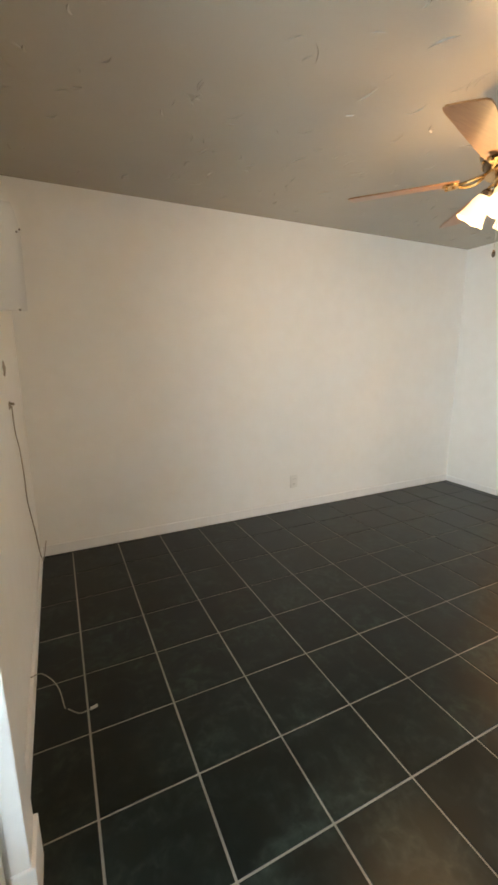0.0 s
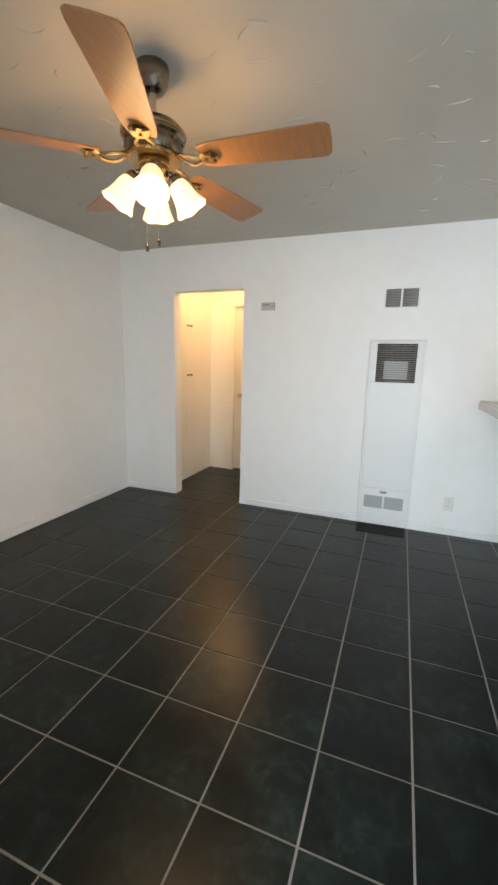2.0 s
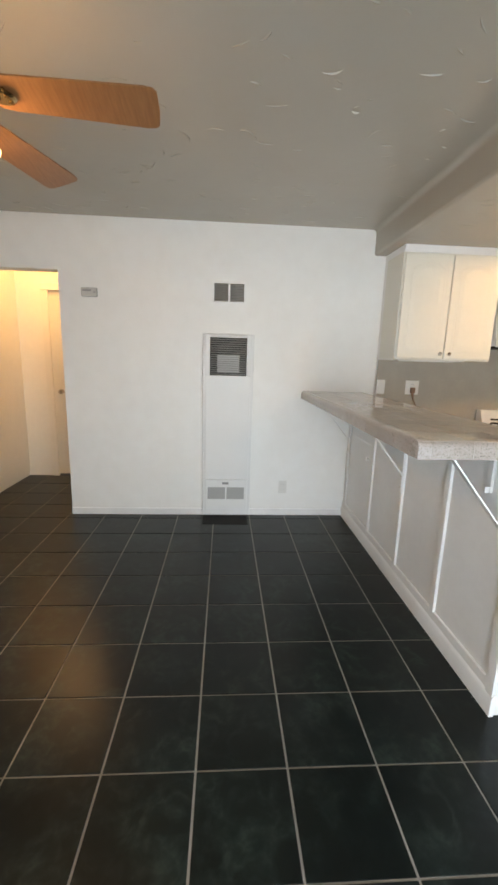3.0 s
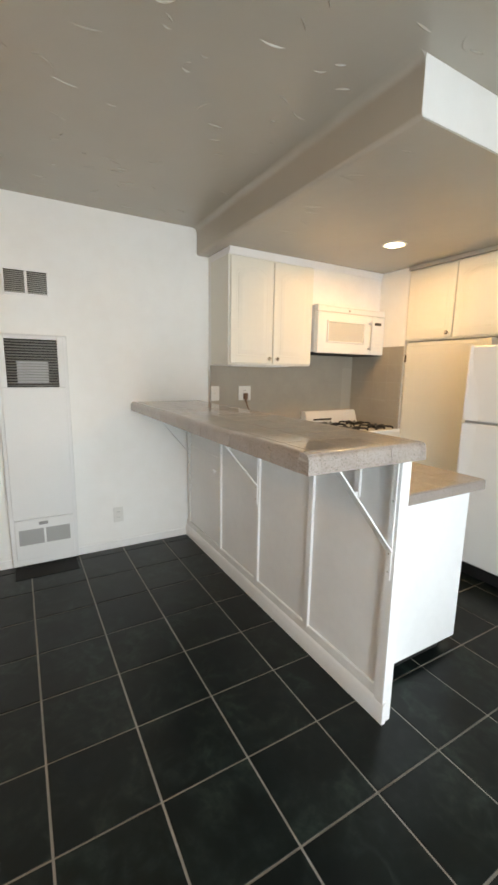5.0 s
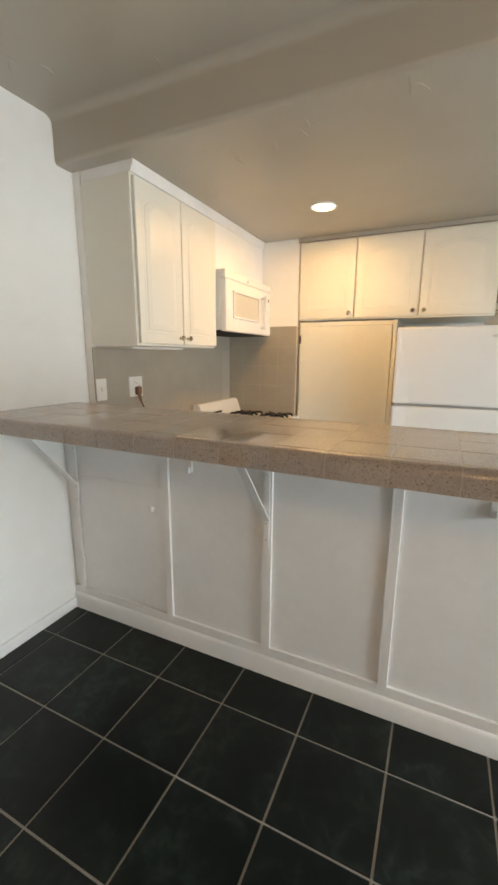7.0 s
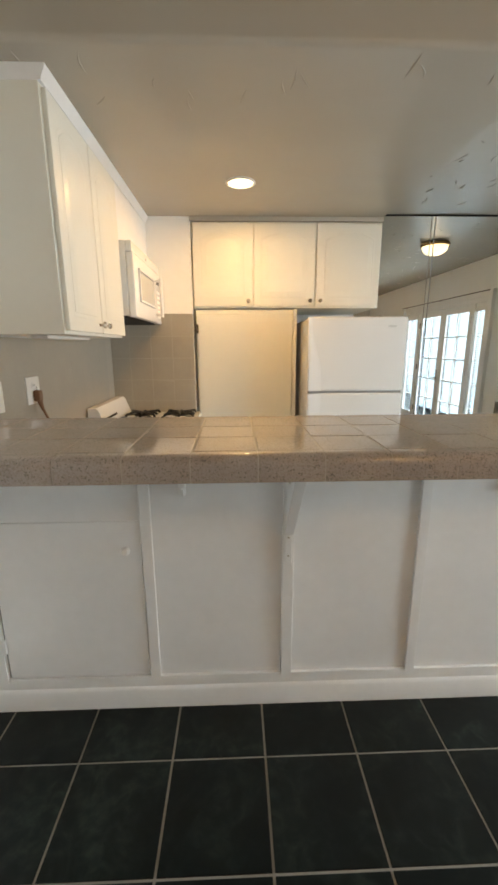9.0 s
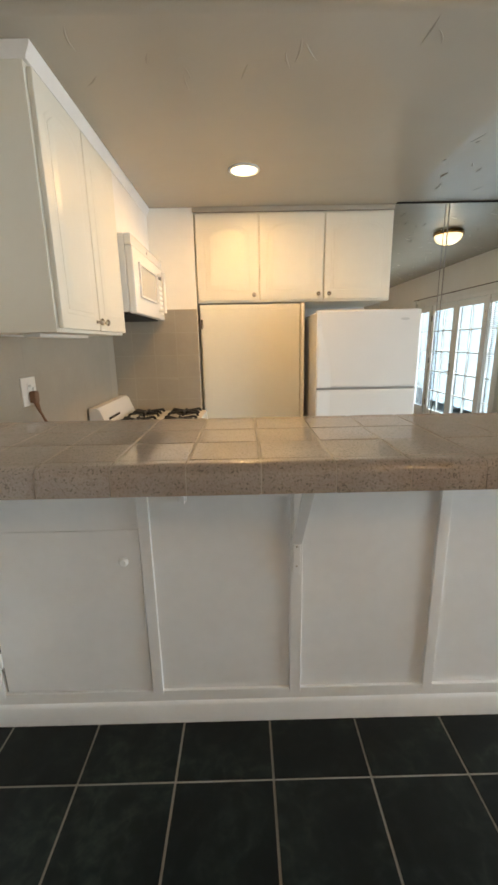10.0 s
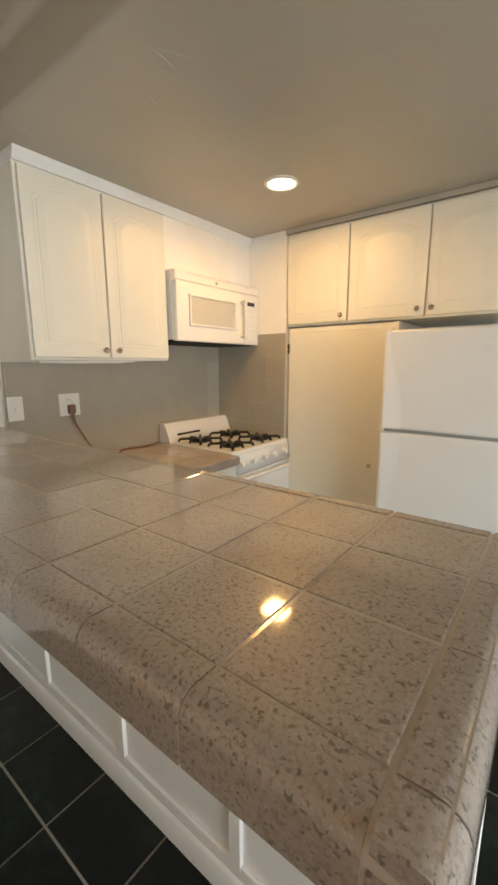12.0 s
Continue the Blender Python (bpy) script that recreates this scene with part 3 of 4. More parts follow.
rows_y = [Y0 - CAP, -0.297, -0.446, -0.595]
for a, c in zip(xs, xs[1:]):
    for u, v in zip(rows_y, rows_y[1:]):
        tile(top, "tile", (a + c) / 2, (u + v) / 2, CT + random.gauss(0, 0.0003), c - a - GAP, abs(u - v) - GAP, 0.008, 0.0022, M_CTILE, jitter=0.0028)
    cap(top, (a + c) / 2, Y0, 0, c - a - GAP * 0.6)
    tile(top, "back_tile", (a + c) / 2, (Y1 - 0.595) / 2, CT + 0.001, c - a - GAP, 0.0295, 0.05, 0.005, M_CTILE, jitter=0.0015)
ends = [Y0 - 0.001, -0.147, -0.297, -0.446, -0.595, Y1 + 0.001]
for u, v in zip(ends, ends[1:]):
    cap(top, X0, (u + v) / 2, 90, abs(u - v) - GAP * 0.6, 0.047)

part("edge_tile", bx(X0 + 0.0105, X0 + 0.048, Y0 - 0.0105, Y0 - 0.0004, CB + 0.001, CT - 0.0215, 0.001), M_CTILE, top)

# lower kitchen counter and base cabinets behind the bar
LC = 0.875


def cabinet(name, x0, x1, y0, y1, z0, z1, label, front, doors, group="", knob_z=None, arch=True, kick=False, mat_=None):
    """A cabinet box with raised-panel doors on the side front ('-x', '+y', '-y'). doors: (from, to, knob at) along the front."""
    mat_ = mat_ or M_CAB
    c = thing(name, ((x0 + x1) / 2, (y0 + y1) / 2, z0), label, "cabinet", group)
    part("body", bx(x0, x1, y0, y1, z0 + (0.065 if kick else 0), z1, 0.002), mat_, c)
    if kick:
        part("toe_kick", bx(x0 + 0.04, x1 - 0.04, y0 + 0.06, y1 - 0.02, z0, z0 + 0.065), M_DARK, c)
    for a, b_, k in doors:
        d0, d1 = z0 + (0.12 if kick else 0.012), z1 - 0.012
        door(c, front, x0 if front == "-x" else (y1 if front == "+y" else y0), a, b_, d0, d1, k, knob_z, arch, mat_)
    return c


def door(c, front, at, a, b_, z0, z1, knob, knob_z, arch=True, mat_=None):
    """A slab with a raised field, modelled facing +w and turned to its side. a < b along the front."""
    mat_ = mat_ or M_CAB
    th = 0.019

    def turn(bm):
        for v in bm.verts:
            u, w, z = v.co
            v.co = (at - w, u, z) if front == "-x" else ((u, at + w, z) if front == "+y" else (u, at - w, z))
        bmesh.ops.recalc_face_normals(bm, faces=bm.faces)
        return bm
    d = part("door", turn(box(B(), a + 0.002, b_ - 0.002, 0.001, th, z0, z1, 0.004)), mat_, c)
    m0, m1, mz0, mz1 = a + 0.058, b_ - 0.058, z0 + 0.062, z1 - 0.062
    rise = 0.045 if arch else 0.0
    pts = [(m0, mz0), (m1, mz0), (m1, mz1 - rise)]
    if arch:
        half, mid = (m1 - m0) / 2, (m0 + m1) / 2
        for i in range(1, 12):
            t = 1 - 2 * i / 12
            pts.append((mid + half * t * 0.86, mz1 - rise + rise * math.sqrt(max(0, 1 - (t * 0.98) ** 2))))
    pts.append((m0, mz1 - rise))
    um, zm = (m0 + m1) / 2, (mz0 + mz1) / 2
    wu, wz = (m1 - m0) / 2, (mz1 - mz0) / 2

    def ring(grow, w):
        return [((u - um) * (1 + grow / wu) + um, w, (z - zm) * (1 + grow / wz) + zm) for u, z in pts]

    def stack(levels):
        bm = B()
        loops = [[bm.verts.new(p) for p in ring(g_, w_)] for g_, w_ in levels]
        for p_, q_ in zip(loops, loops[1:]):
            for i in range(len(p_)):
                bm.faces.new((p_[i], p_[(i + 1) % len(p_)], q_[(i + 1) % len(p_)], q_[i]))
        bm.faces.new(loops[-1]).material_index = 1
        return bm
    gro = stack([(0.014, th - 0.001), (0.010, th + 0.0009), (0.006, th + 0.0012), (0.001, th + 0.0003)])
    part("moulding", turn(gro), mat_, d)
    fld = stack([(-0.003, th - 0.001), (-0.005, th + 0.0020), (-0.012, th + 0.0030), (-0.030, th + 0.0068), (-0.034, th + 0.0072)])
    part("field", turn(fld), mat_, d)
    if knob is not None:
        kz = knob_z if knob_z is not None else z0 + 0.035
        kb = lathe(B(), [(0.008, 0), (0.0055, 0.004), (0.0055, 0.012), (0.013, 0.017), (0.0145, 0.023), (0.010, 0.028), (0.004, 0.029)], 16, along((knob, th, kz), (knob, 2, kz)))
        part("knob", turn(kb), M_NICKEL, d, "round nickel knob")


cabinet("base_cabinet", -0.295, 0.93, -1.19, YF - 0.033, 0, LC - 0.045, "white base cabinet behind the breakfast bar", "-y", [(-0.28, 0.31, 0.26), (0.31, 0.92, 0.36)], kick=True, knob_z=0.72, mat_=M_PANEL)
cabinet("base_cabinet", 0.935, XK - 0.002, -1.598, YF - 0.033, 0, LC - 0.045, "white corner base cabinet beside the stove", "-x", [(-1.59, -1.20, -1.24)], kick=True, knob_z=0.72, arch=False)
low = thing("kitchen_counter", (0.6, -0.9, LC - 0.045), "lower kitchen counter of speckled stone-look tile", "counter")
lb_ = bx(-0.335, XK - 0.002, -1.225, YF - 0.035, LC - 0.045, LC - 0.004, 0.004)
box(lb_, 0.90, XK - 0.002, -1.598, -1.226, LC - 0.045, LC - 0.004, 0.004)
part("bed", lb_, M_CGROUT, low)
for i in range(13):
    a, c = -0.335 + 0.149 * i, min(-0.335 + 0.149 * (i + 1), XK - 0.003)
    for u, v in ((-0.581, -0.76), (-0.76, -0.909), (-0.909, -1.058), (-1.058, -1.227)):
        tile(low, "tile", (a + c) / 2, (u + v) / 2, LC, c - a - GAP, abs(u - v) - GAP, 0.008, 0.0014, M_SHEEN, jitter=0.002)
for a, c in ((0.90, 1.06), (1.06, 1.209), (1.209, 1.358), (1.358, 1.507), (1.507, 1.597)):
    for u, v in ((-1.227, -1.376), (-1.376, -1.525), (-1.525, -1.599)):
        tile(low, "tile", (a + c) / 2, (u + v) / 2, LC, c - a - GAP, abs(u - v) - GAP, 0.008, 0.0014, M_SHEEN, jitter=0.002)
part("front_edge", bx(-0.342, -0.335, -1.227, -0.581, LC - 0.048, LC - 0.003, 0.003), M_CTILE, low)
part("front_edge", bx(0.893, 0.90, -1.598, -1.228, LC - 0.048, LC - 0.003, 0.003), M_CTILE, low)

# wall cabinets
uc = cabinet("wall_cabinet", 1.306, XK - 0.001, -1.468, -0.724, 1.392, 2.148, "white raised-panel wall cabinet with two doors", "-x", [(-1.464, -1.098, -1.132), (-1.094, -0.733, -1.060)])
part("crown", prism(B(), [(1.306, 2.1482), (1.296, 2.1482), (1.294, 2.158), (1.282, 2.182), (1.280, 2.194), (1.595, 2.194), (1.595, 2.1482)], YK + 0.002, -0.724, "y"), M_TRIM, uc)
part("light_strip", bx(1.40, 1.46, -1.25, -0.80, 1.379, 1.3915, 0.003), M_PLASTIC, uc)
vb = thing("vent_chase", (1.45, -1.84, 1.875), "plain white boxed-in panel above the microwave", "panel", kind="structure")
part("front_panel", bx(1.300, 1.318, YK + 0.001, -1.4695, 1.8755, 2.1475, 0.001), M_TRIM, vb)
part("side_filler", bx(1.3185, XK - 0.001, YK + 0.001, -1.4695, 1.8755, 2.1475), M_TRIM, vb)
rc = cabinet("wall_cabinet", -0.310, 0.996, YS + 0.002, -2.228, 1.608, 2.165, "wide white raised-panel wall cabinet with three doors above the refrigerator", "+y", [(0.578, 0.990, 0.612), (0.146, 0.574, 0.180), (-0.304, 0.142, 0.108)])
# takes the ceiling's paint, shade in the colour included
part("cornice", bx(-0.310, 1.006, -2.225, -2.207, 2.1655, ZK - 0.001, 0.003), M_CEIL, rc, "strip painted like the ceiling, its colour darkened for shade")
pan = thing("pantry_cabinet", (0.62, -2.5, 0), "tall cream painted pantry cupboard with a plain flush door", "cabinet")
part("body", bx(0.27, 0.985, YS + 0.002, -2.235, 0, 1.600, 0.002), M_CAB, pan)
pd = part("door", bx(0.300, 0.972, -2.234, -2.212, 0.06, 1.568, 0.003), M_CAB, pan)
part("side_trim", bx(0.268, 0.294, -2.236, -2.200, 0, 1.600, 0.003), M_CAB, pan)
part("knob", lathe(B(), [(0.008, 0), (0.0055, 0.004), (0.0055, 0.012), (0.013, 0.017), (0.0145, 0.023), (0.008, 0.029)], 16, along((0.392, -2.212, 0.778), (0.392, 2, 0.778))), M_NICKEL, pd)
for z in (0.3, 1.44):
    part("hinge", bx(0.966, 0.980, -2.216, -2.206, z, z + 0.06, 0.002), M_BRONZE, pd)

# ---- refrigerator ----
fr = thing("refrigerator", (-0.09, -2.25, 0), "white top-freezer refrigerator beside the pantry", "refrigerator")
FX0, FX1, FY, FH = -0.415, 0.232, -1.915, 1.530
part("body", bx(FX0 + 0.005, FX1 - 0.005, -2.62, FY - 0.065, 0.03, FH - 0.012, 0.006), M_APPL, fr)
for nm, z0, z1 in (("freezer_door", 1.052, FH), ("fridge_door", 0.10, 1.038)):
    d = part(nm, bx(FX0, FX1, FY - 0.058, FY, z0, z1, 0.014, 4), M_APPL, fr)
    hb = B()
    rings = []
    for k in range(13):
        t = k / 12                     # 0 at the gap between the doors, 1 at the far end
        z = (z0 + 0.004 + 0.47 * t) if nm == "freezer_door" else (z1 - 0.004 - 0.60 * t)
        e = 1 / (1 + math.exp(9 * (t - 0.55)))
        wide, out_ = 0.014 + 0.075 * e, 0.004 + 0.010 * e
        prof = [(FX1 - 0.001, FY - 0.030), (FX1 + 0.004, FY - 0.012), (FX1 + 0.003, FY + out_ * 0.6), (FX1 - 0.006, FY + out_), (FX1 - 0.006 - wide * 0.25, FY + out_ * 0.85),
                (FX1 - 0.006 - wide * 0.6, FY + out_ * 0.30), (FX1 - 0.006 - wide, FY + 0.0004), (FX1 - 0.006 - wide, FY - 0.006)]
        rings.append([hb.verts.new((u, v, z)) for u, v in prof])
    for p_, q_ in zip(rings, rings[1:]):
        for i in range(len(p_)):
            hb.faces.new((p_[i], p_[(i + 1) % len(p_)], q_[(i + 1) % len(p_)], q_[i]))
    hb.faces.new(rings[0]), hb.faces.new(rings[-1])
    bmesh.ops.recalc_face_normals(hb, faces=hb.faces)
    part("handle", hb, M_APPL, d, "moulded white handle")
part("gasket", bx(FX0 + 0.012, FX1 - 0.012, FY - 0.066, FY - 0.057, 0.11, FH - 0.02), M_GREY, fr)
part("gap_strip", bx(FX0 + 0.01, FX1 - 0.01, FY - 0.05, FY - 0.012, 1.037, 1.053), M_GREY, fr)
part("toe_grille", bx(FX0 + 0.02, FX1 - 0.02, FY - 0.06, FY - 0.03, 0.012, 0.095, 0.003), M_BLACK, fr)
part("badge", lathe(B(), [(0.020, 0), (0.018, 0.003)], 24, Matrix.Translation((FX0 + 0.10, FY, 1.470)) @ Matrix.Rotation(radians(-90), 4, "X") @ Matrix.Diagonal((1.5, 0.42, 1, 1))), M_BADGE, fr, "small oval grey badge")
for x in (FX0 + 0.06, FX1 - 0.06):
    for y in (-2.55, FY - 0.12):
        part("foot", lathe(B(), [(0.02, 0), (0.016, 0.03)], 10, pose(x, y, 0.0)), M_BLACK, fr)

# ---- microwave over the stove ----
mw = thing("microwave", (1.42, -1.84, 1.49), "white over-the-range microwave oven with a see-through window", "microwave")
MX, MY0, MY1, MZ0, MZ1 = 1.262, -2.216, -1.472, 1.496, 1.874
part("body", bx(MX, XK - 0.001, MY0, MY1, MZ0 + 0.012, MZ1, 0.004), M_APPL, mw)
part("bottom_plate", bx(MX + 0.01, XK - 0.004, MY0 + 0.006, MY1 - 0.006, MZ0, MZ0 + 0.012, 0.002), M_DARK, mw)
part("vent_panel", bx(MX - 0.035, MX, MY0, MY1, MZ1 - 0.052, MZ1, 0.006), M_APPL, mw)
DY = MY0 + 0.155
dr = part("door", bx(MX - 0.040, MX - 0.001, DY, MY1, MZ0 + 0.004, MZ1 - 0.054, 0.008, 3), M_APPL, mw)
fm = B()
for y0, y1, z0, z1 in ((DY + 0.09, MY1 - 0.09, 1.585, 1.597), (DY + 0.09, MY1 - 0.09, 1.745, 1.757), (DY + 0.09, DY + 0.102, 1.597, 1.745), (MY1 - 0.102, MY1 - 0.09, 1.597, 1.745)):
    box(fm, MX - 0.052, MX - 0.038, y0, y1, z0, z1, 0.003)
part("window_frame", fm, M_APPL, dr)
part("window", bx(MX - 0.042, MX - 0.039, DY + 0.102, MY1 - 0.102, 1.597, 1.745), M_WINDOW, dr, "grey perforated window")
hb = B()
rod(hb, (MX - 0.078, DY + 0.035, 1.535), (MX - 0.078, DY + 0.035, 1.775), 0.011, seg=14)
for z in (1.55, 1.76):
    rod(hb, (MX - 0.040, DY + 0.035, z), (MX - 0.078, DY + 0.035, z), 0.009)
part("handle", hb, M_APPL, dr)
cp = part("control_panel", bx(MX - 0.036, MX, MY0, DY - 0.003, MZ0 + 0.004, MZ1 - 0.054, 0.006), M_APPL, mw)
part("display", bx(MX - 0.039, MX - 0.035, MY0 + 0.045, DY - 0.035, 1.748, 1.772, 0.001), M_BLACK, cp)
for i in range(6):
    for j in range(3):
        part("button", bx(MX - 0.038, MX - 0.035, MY0 + 0.030 + j * 0.033, MY0 + 0.055 + j * 0.033, 1.535 + i * 0.031, 1.553 + i * 0.031, 0.001), M_PLASTIC, cp)
part("badge", lathe(B(), [(0.009, 0), (0.008, 0.003)], 16, along((MX - 0.035, -1.80, 1.842), (0, -1.80, 1.842))), M_GREY, mw)
vt = B()
for i in range(14):
    y = MY0 + 0.09 + i * 0.042
    box(vt, MX - 0.0355, MX - 0.034, y, y + 0.03, MZ1 - 0.014, MZ1 - 0.010)
part("vent_slots", vt, M_BEIGE, mw)

# ---- gas stove ----
st = thing("gas_stove", (1.25, -1.84, 0), "white freestanding gas stove with black cast-iron grates", "stove")
SX0, SX1, SY0, SY1, SZ = 0.965, XK - 0.02, -2.212, -1.612, 0.880
part("body", bx(SX0 + 0.03, SX1, SY0, SY1, 0.06, SZ - 0.03, 0.004), M_APPL, st)
ck = B()
box(ck, SX0, SX1, SY0, SY1, SZ - 0.03, SZ, 0.008, 3)
part("cooktop", ck, M_APPL, st)
bg = B()
prism(bg, [(SX1 - 0.10, SZ - 0.002), (SX1 - 0.062, SZ + 0.10), (SX1 - 0.045, SZ + 0.115), (SX1, SZ + 0.115), (SX1, SZ - 0.002)], SY0, SY1, "y")
bgo = part("backguard", bg, M_APPL, st)
vs = B()
box(vs, SX1 - 0.0865, SX1 - 0.07, -1.90, -1.69, SZ + 0.032, SZ + 0.048, 0.001)
part("vent_slot", vs, M_BRONZE, bgo)
fp = B()
prism(fp, [(SX0 - 0.012, SZ - 0.135), (SX0 + 0.002, SZ - 0.02), (SX0 + 0.012, SZ - 0.012), (SX0 + 0.05, SZ - 0.012), (SX0 + 0.05, SZ - 0.135)], SY0, SY1, "y")
fpo = part("control_panel", fp, M_APPL, st)
for i in range(5):
    y = SY1 - 0.07 - i * 0.115
    part("knob", lathe(B(), [(0.022, 0), (0.022, 0.006), (0.017, 0.010), (0.016, 0.024), (0.012, 0.027)], 18, along((SX0 - 0.006, y, SZ - 0.078), (SX0 - 1, y, SZ + 0.04))), M_PLASTIC, fpo)
od = part("oven_door", bx(SX0 - 0.012, SX0 + 0.03, SY0 + 0.004, SY1 - 0.004, 0.24, SZ - 0.142, 0.008, 3), M_APPL, st)
hb = B()
rod(hb, (SX0 - 0.045, SY0 + 0.05, 0.715), (SX0 - 0.045, SY1 - 0.05, 0.715), 0.011)
for y in (SY0 + 0.08, SY1 - 0.08):
    rod(hb, (SX0 - 0.01, y, 0.715), (SX0 - 0.045, y, 0.715), 0.009)
part("handle", hb, M_APPL, od)
part("drawer", bx(SX0 - 0.010, SX0 + 0.03, SY0 + 0.004, SY1 - 0.004, 0.06, 0.232, 0.006), M_APPL, st)
for bxx in (1.10, 1.36):
    for byy in (-2.06, -1.765):
        bu = part("burner", lathe(B(), [(0.058, 0), (0.058, 0.004), (0.036, 0.006), (0.036, 0.018), (0.030, 0.022)], 24, pose(bxx, byy, SZ)), M_BLACK, st)
        gr = B()
        zt = SZ + 0.019
        for k in range(8):             # long fingers on the diagonals, short ones between
            a = radians(45 * k)
            c_, s_ = math.cos(a), math.sin(a)
            r0, r1 = (0.022, 0.128) if k % 2 else (0.040, 0.085)
            tube(gr, [(bxx + r0 * c_, byy + r0 * s_, zt), (bxx + r1 * c_, byy + r1 * s_, zt), (bxx + (r1 + 0.012) * c_, byy + (r1 + 0.012) * s_, SZ + 0.001)], 0.0085, 6)
        part("grate", gr, M_BLACK, st)

# ---- recessed kitchen lamp, dome lamp ----
dl = thing("recessed_light", (DOWN[0], DOWN[1], ZK), "round white recessed ceiling light, switched on", "ceiling light")
part("trim_ring", lathe(B(), [(0.078, ZK), (0.080, ZK - 0.004), (0.068, ZK - 0.009), (0.064, ZK - 0.004), (0.064, ZK)], 36, pose(DOWN[0], DOWN[1], 0), close=False), M_TRIM, dl)
part("lens", lathe(B(), [(0.0, ZK - 0.005), (0.065, ZK - 0.0045), (0.065, ZK - 0.001), (0.0, ZK - 0.001)], 36, pose(DOWN[0], DOWN[1], 0), close=False), M_DISC, dl)
dm = thing("dome_light", (DOME[0], DOME[1], ZC), "flush dome ceiling light with a metal rim, switched on", "ceiling light")
part("rim", lathe(B(), [(0.130, ZC), (0.143, ZC - 0.015), (0.143, ZC - 0.035), (0.130, ZC - 0.040), (0.125, ZC - 0.036)], 36, pose(DOME[0], DOME[1], 0), close=False), M_BRASS, dm)
o = part("bowl", lathe(B(), [(0.128, ZC - 0.036), (0.124, ZC - 0.062), (0.106, ZC - 0.090), (0.074, ZC - 0.110), (0.040, ZC - 0.120), (0.012, ZC - 0.123)], 36, pose(DOME[0], DOME[1], 0), close=False), M_DOME, dm)
o.visible_shadow = False
part("finial", lathe(B(), [(0.010, ZC - 0.122), (0.011, ZC - 0.127), (0.005, ZC - 0.135)], 12, pose(DOME[0], DOME[1], 0)), M_NICKEL, dm)
# hall fixture is out of view; this dome is added to carry the glow
hm = thing("dome_light", (HALL[0], HALL[1], ZC), "added unseen dome ceiling light in the hall, switched on", "ceiling light")
o = part("bowl", lathe(B(), [(0.14, ZC), (0.14, ZC - 0.02), (0.11, ZC - 0.06), (0.05, ZC - 0.08), (0.01, ZC - 0.082)], 28, pose(HALL[0], HALL[1], 0), close=False), M_DOME, hm)
o.visible_shadow = False

# ---- ceiling fan ----
fx, fy = FAN
fan = thing("ceiling_fan", (fx, fy, ZC), "five-blade ceiling fan with brown blades and four lit glass shades", "ceiling fan")
F = pose(fx, fy, 0)
part("canopy", lathe(B(), [(0.060, 2.384), (0.062, 2.37), (0.056, 2.33), (0.040, 2.305), (0.018, 2.298)], 32, F), M_BRONZE, fan)
part("downrod", lathe(B(), [(0.0125, 2.20), (0.0125, 2.31)], 16, F), M_NICKEL, fan)
part("motor_housing", lathe(B(), [(0.02, 2.222), (0.045, 2.218), (0.055, 2.200), (0.100, 2.192), (0.118, 2.172), (0.118, 2.150), (0.108, 2.142), (0.108, 2.120), (0.098, 2.095), (0.060, 2.082), (0.05, 2.075)], 40, F), M_BRONZE, fan)
part("flywheel", lathe(B(), [(0.050, 2.092), (0.096, 2.094), (0.100, 2.088), (0.096, 2.080), (0.050, 2.078)], 36, F), M_BRASS, fan)
part("switch_housing", lathe(B(), [(0.045, 2.080), (0.058, 2.072), (0.060, 2.062), (0.056, 2.056), (0.058, 2.040), (0.046, 2.022), (0.02, 2.018)], 32, F), M_BRASS, fan)
for k in range(10):
    a = radians(36 * k)
    part("vent_leaf", lathe(B(), [(0.004, -0.004), (0.013, 0.0), (0.004, 0.004)], 10, F @ Matrix.Rotation(a, 4, "Z") @ Matrix.Translation((0.112, 0, 2.131)) @ Matrix.Diagonal((0.4, 1, 1.6, 1))), M_BRASS, fan)
part("band", lathe(B(), [(0.110, 2.172), (0.1205, 2.168), (0.1205, 2.160), (0.110, 2.156)], 40, F, close=False), M_BRASS, fan)
for k in range(5):
    R = F @ Matrix.Rotation(radians(58 + 72 * k), 4, "Z")
    ir = B()
    for sgn in (1, -1):                # a pair of scrolled arms that meet at the blade
        tube(ir, curve_pts([(0.095, 0.012 * sgn, 2.088), (0.125, 0.030 * sgn, 2.074), (0.160, 0.030 * sgn, 2.066), (0.190, 0.014 * sgn, 2.066), (0.205, 0.020 * sgn, 2.069), (0.240, 0.030 * sgn, 2.070)], 5), 0.0065, 8)
    lathe(ir, [(0.030, 2.061), (0.038, 2.067), (0.032, 2.073)], 18, Matrix.Translation((0.222, 0, 0)))
    for u, v in ((0.212, 0.0), (0.240, 0.014), (0.240, -0.014)):
        lathe(ir, [(0.006, 2.056), (0.0065, 2.059), (0.005, 2.063)], 10, Matrix.Translation((u, v, 0)))
    bmesh.ops.transform(ir, matrix=R, verts=ir.verts)
    part("blade_iron", ir, M_BRASS, fan)
    blm = B()
    pts = []
    for r_, w_ in ((0.19, 0.050), (0.24, 0.060), (0.45, 0.068), (0.62, 0.074), (0.645, 0.070), (0.656, 0.058), (0.660, 0.0)):
        pts.append((r_, w_))
    out = pts + [(r_, -w_) for r_, w_ in pts[-2::-1]]
    prism(blm, out, -0.003, 0.003, "z", 0.0015)
    bmesh.ops.transform(blm, matrix=R @ Matrix.Translation((0, 0, 2.078)) @ Matrix.Rotation(radians(-12), 4, "X"), verts=blm.verts)
    part("blade", blm, M_BLADE, fan, "brown wood-grain blade")
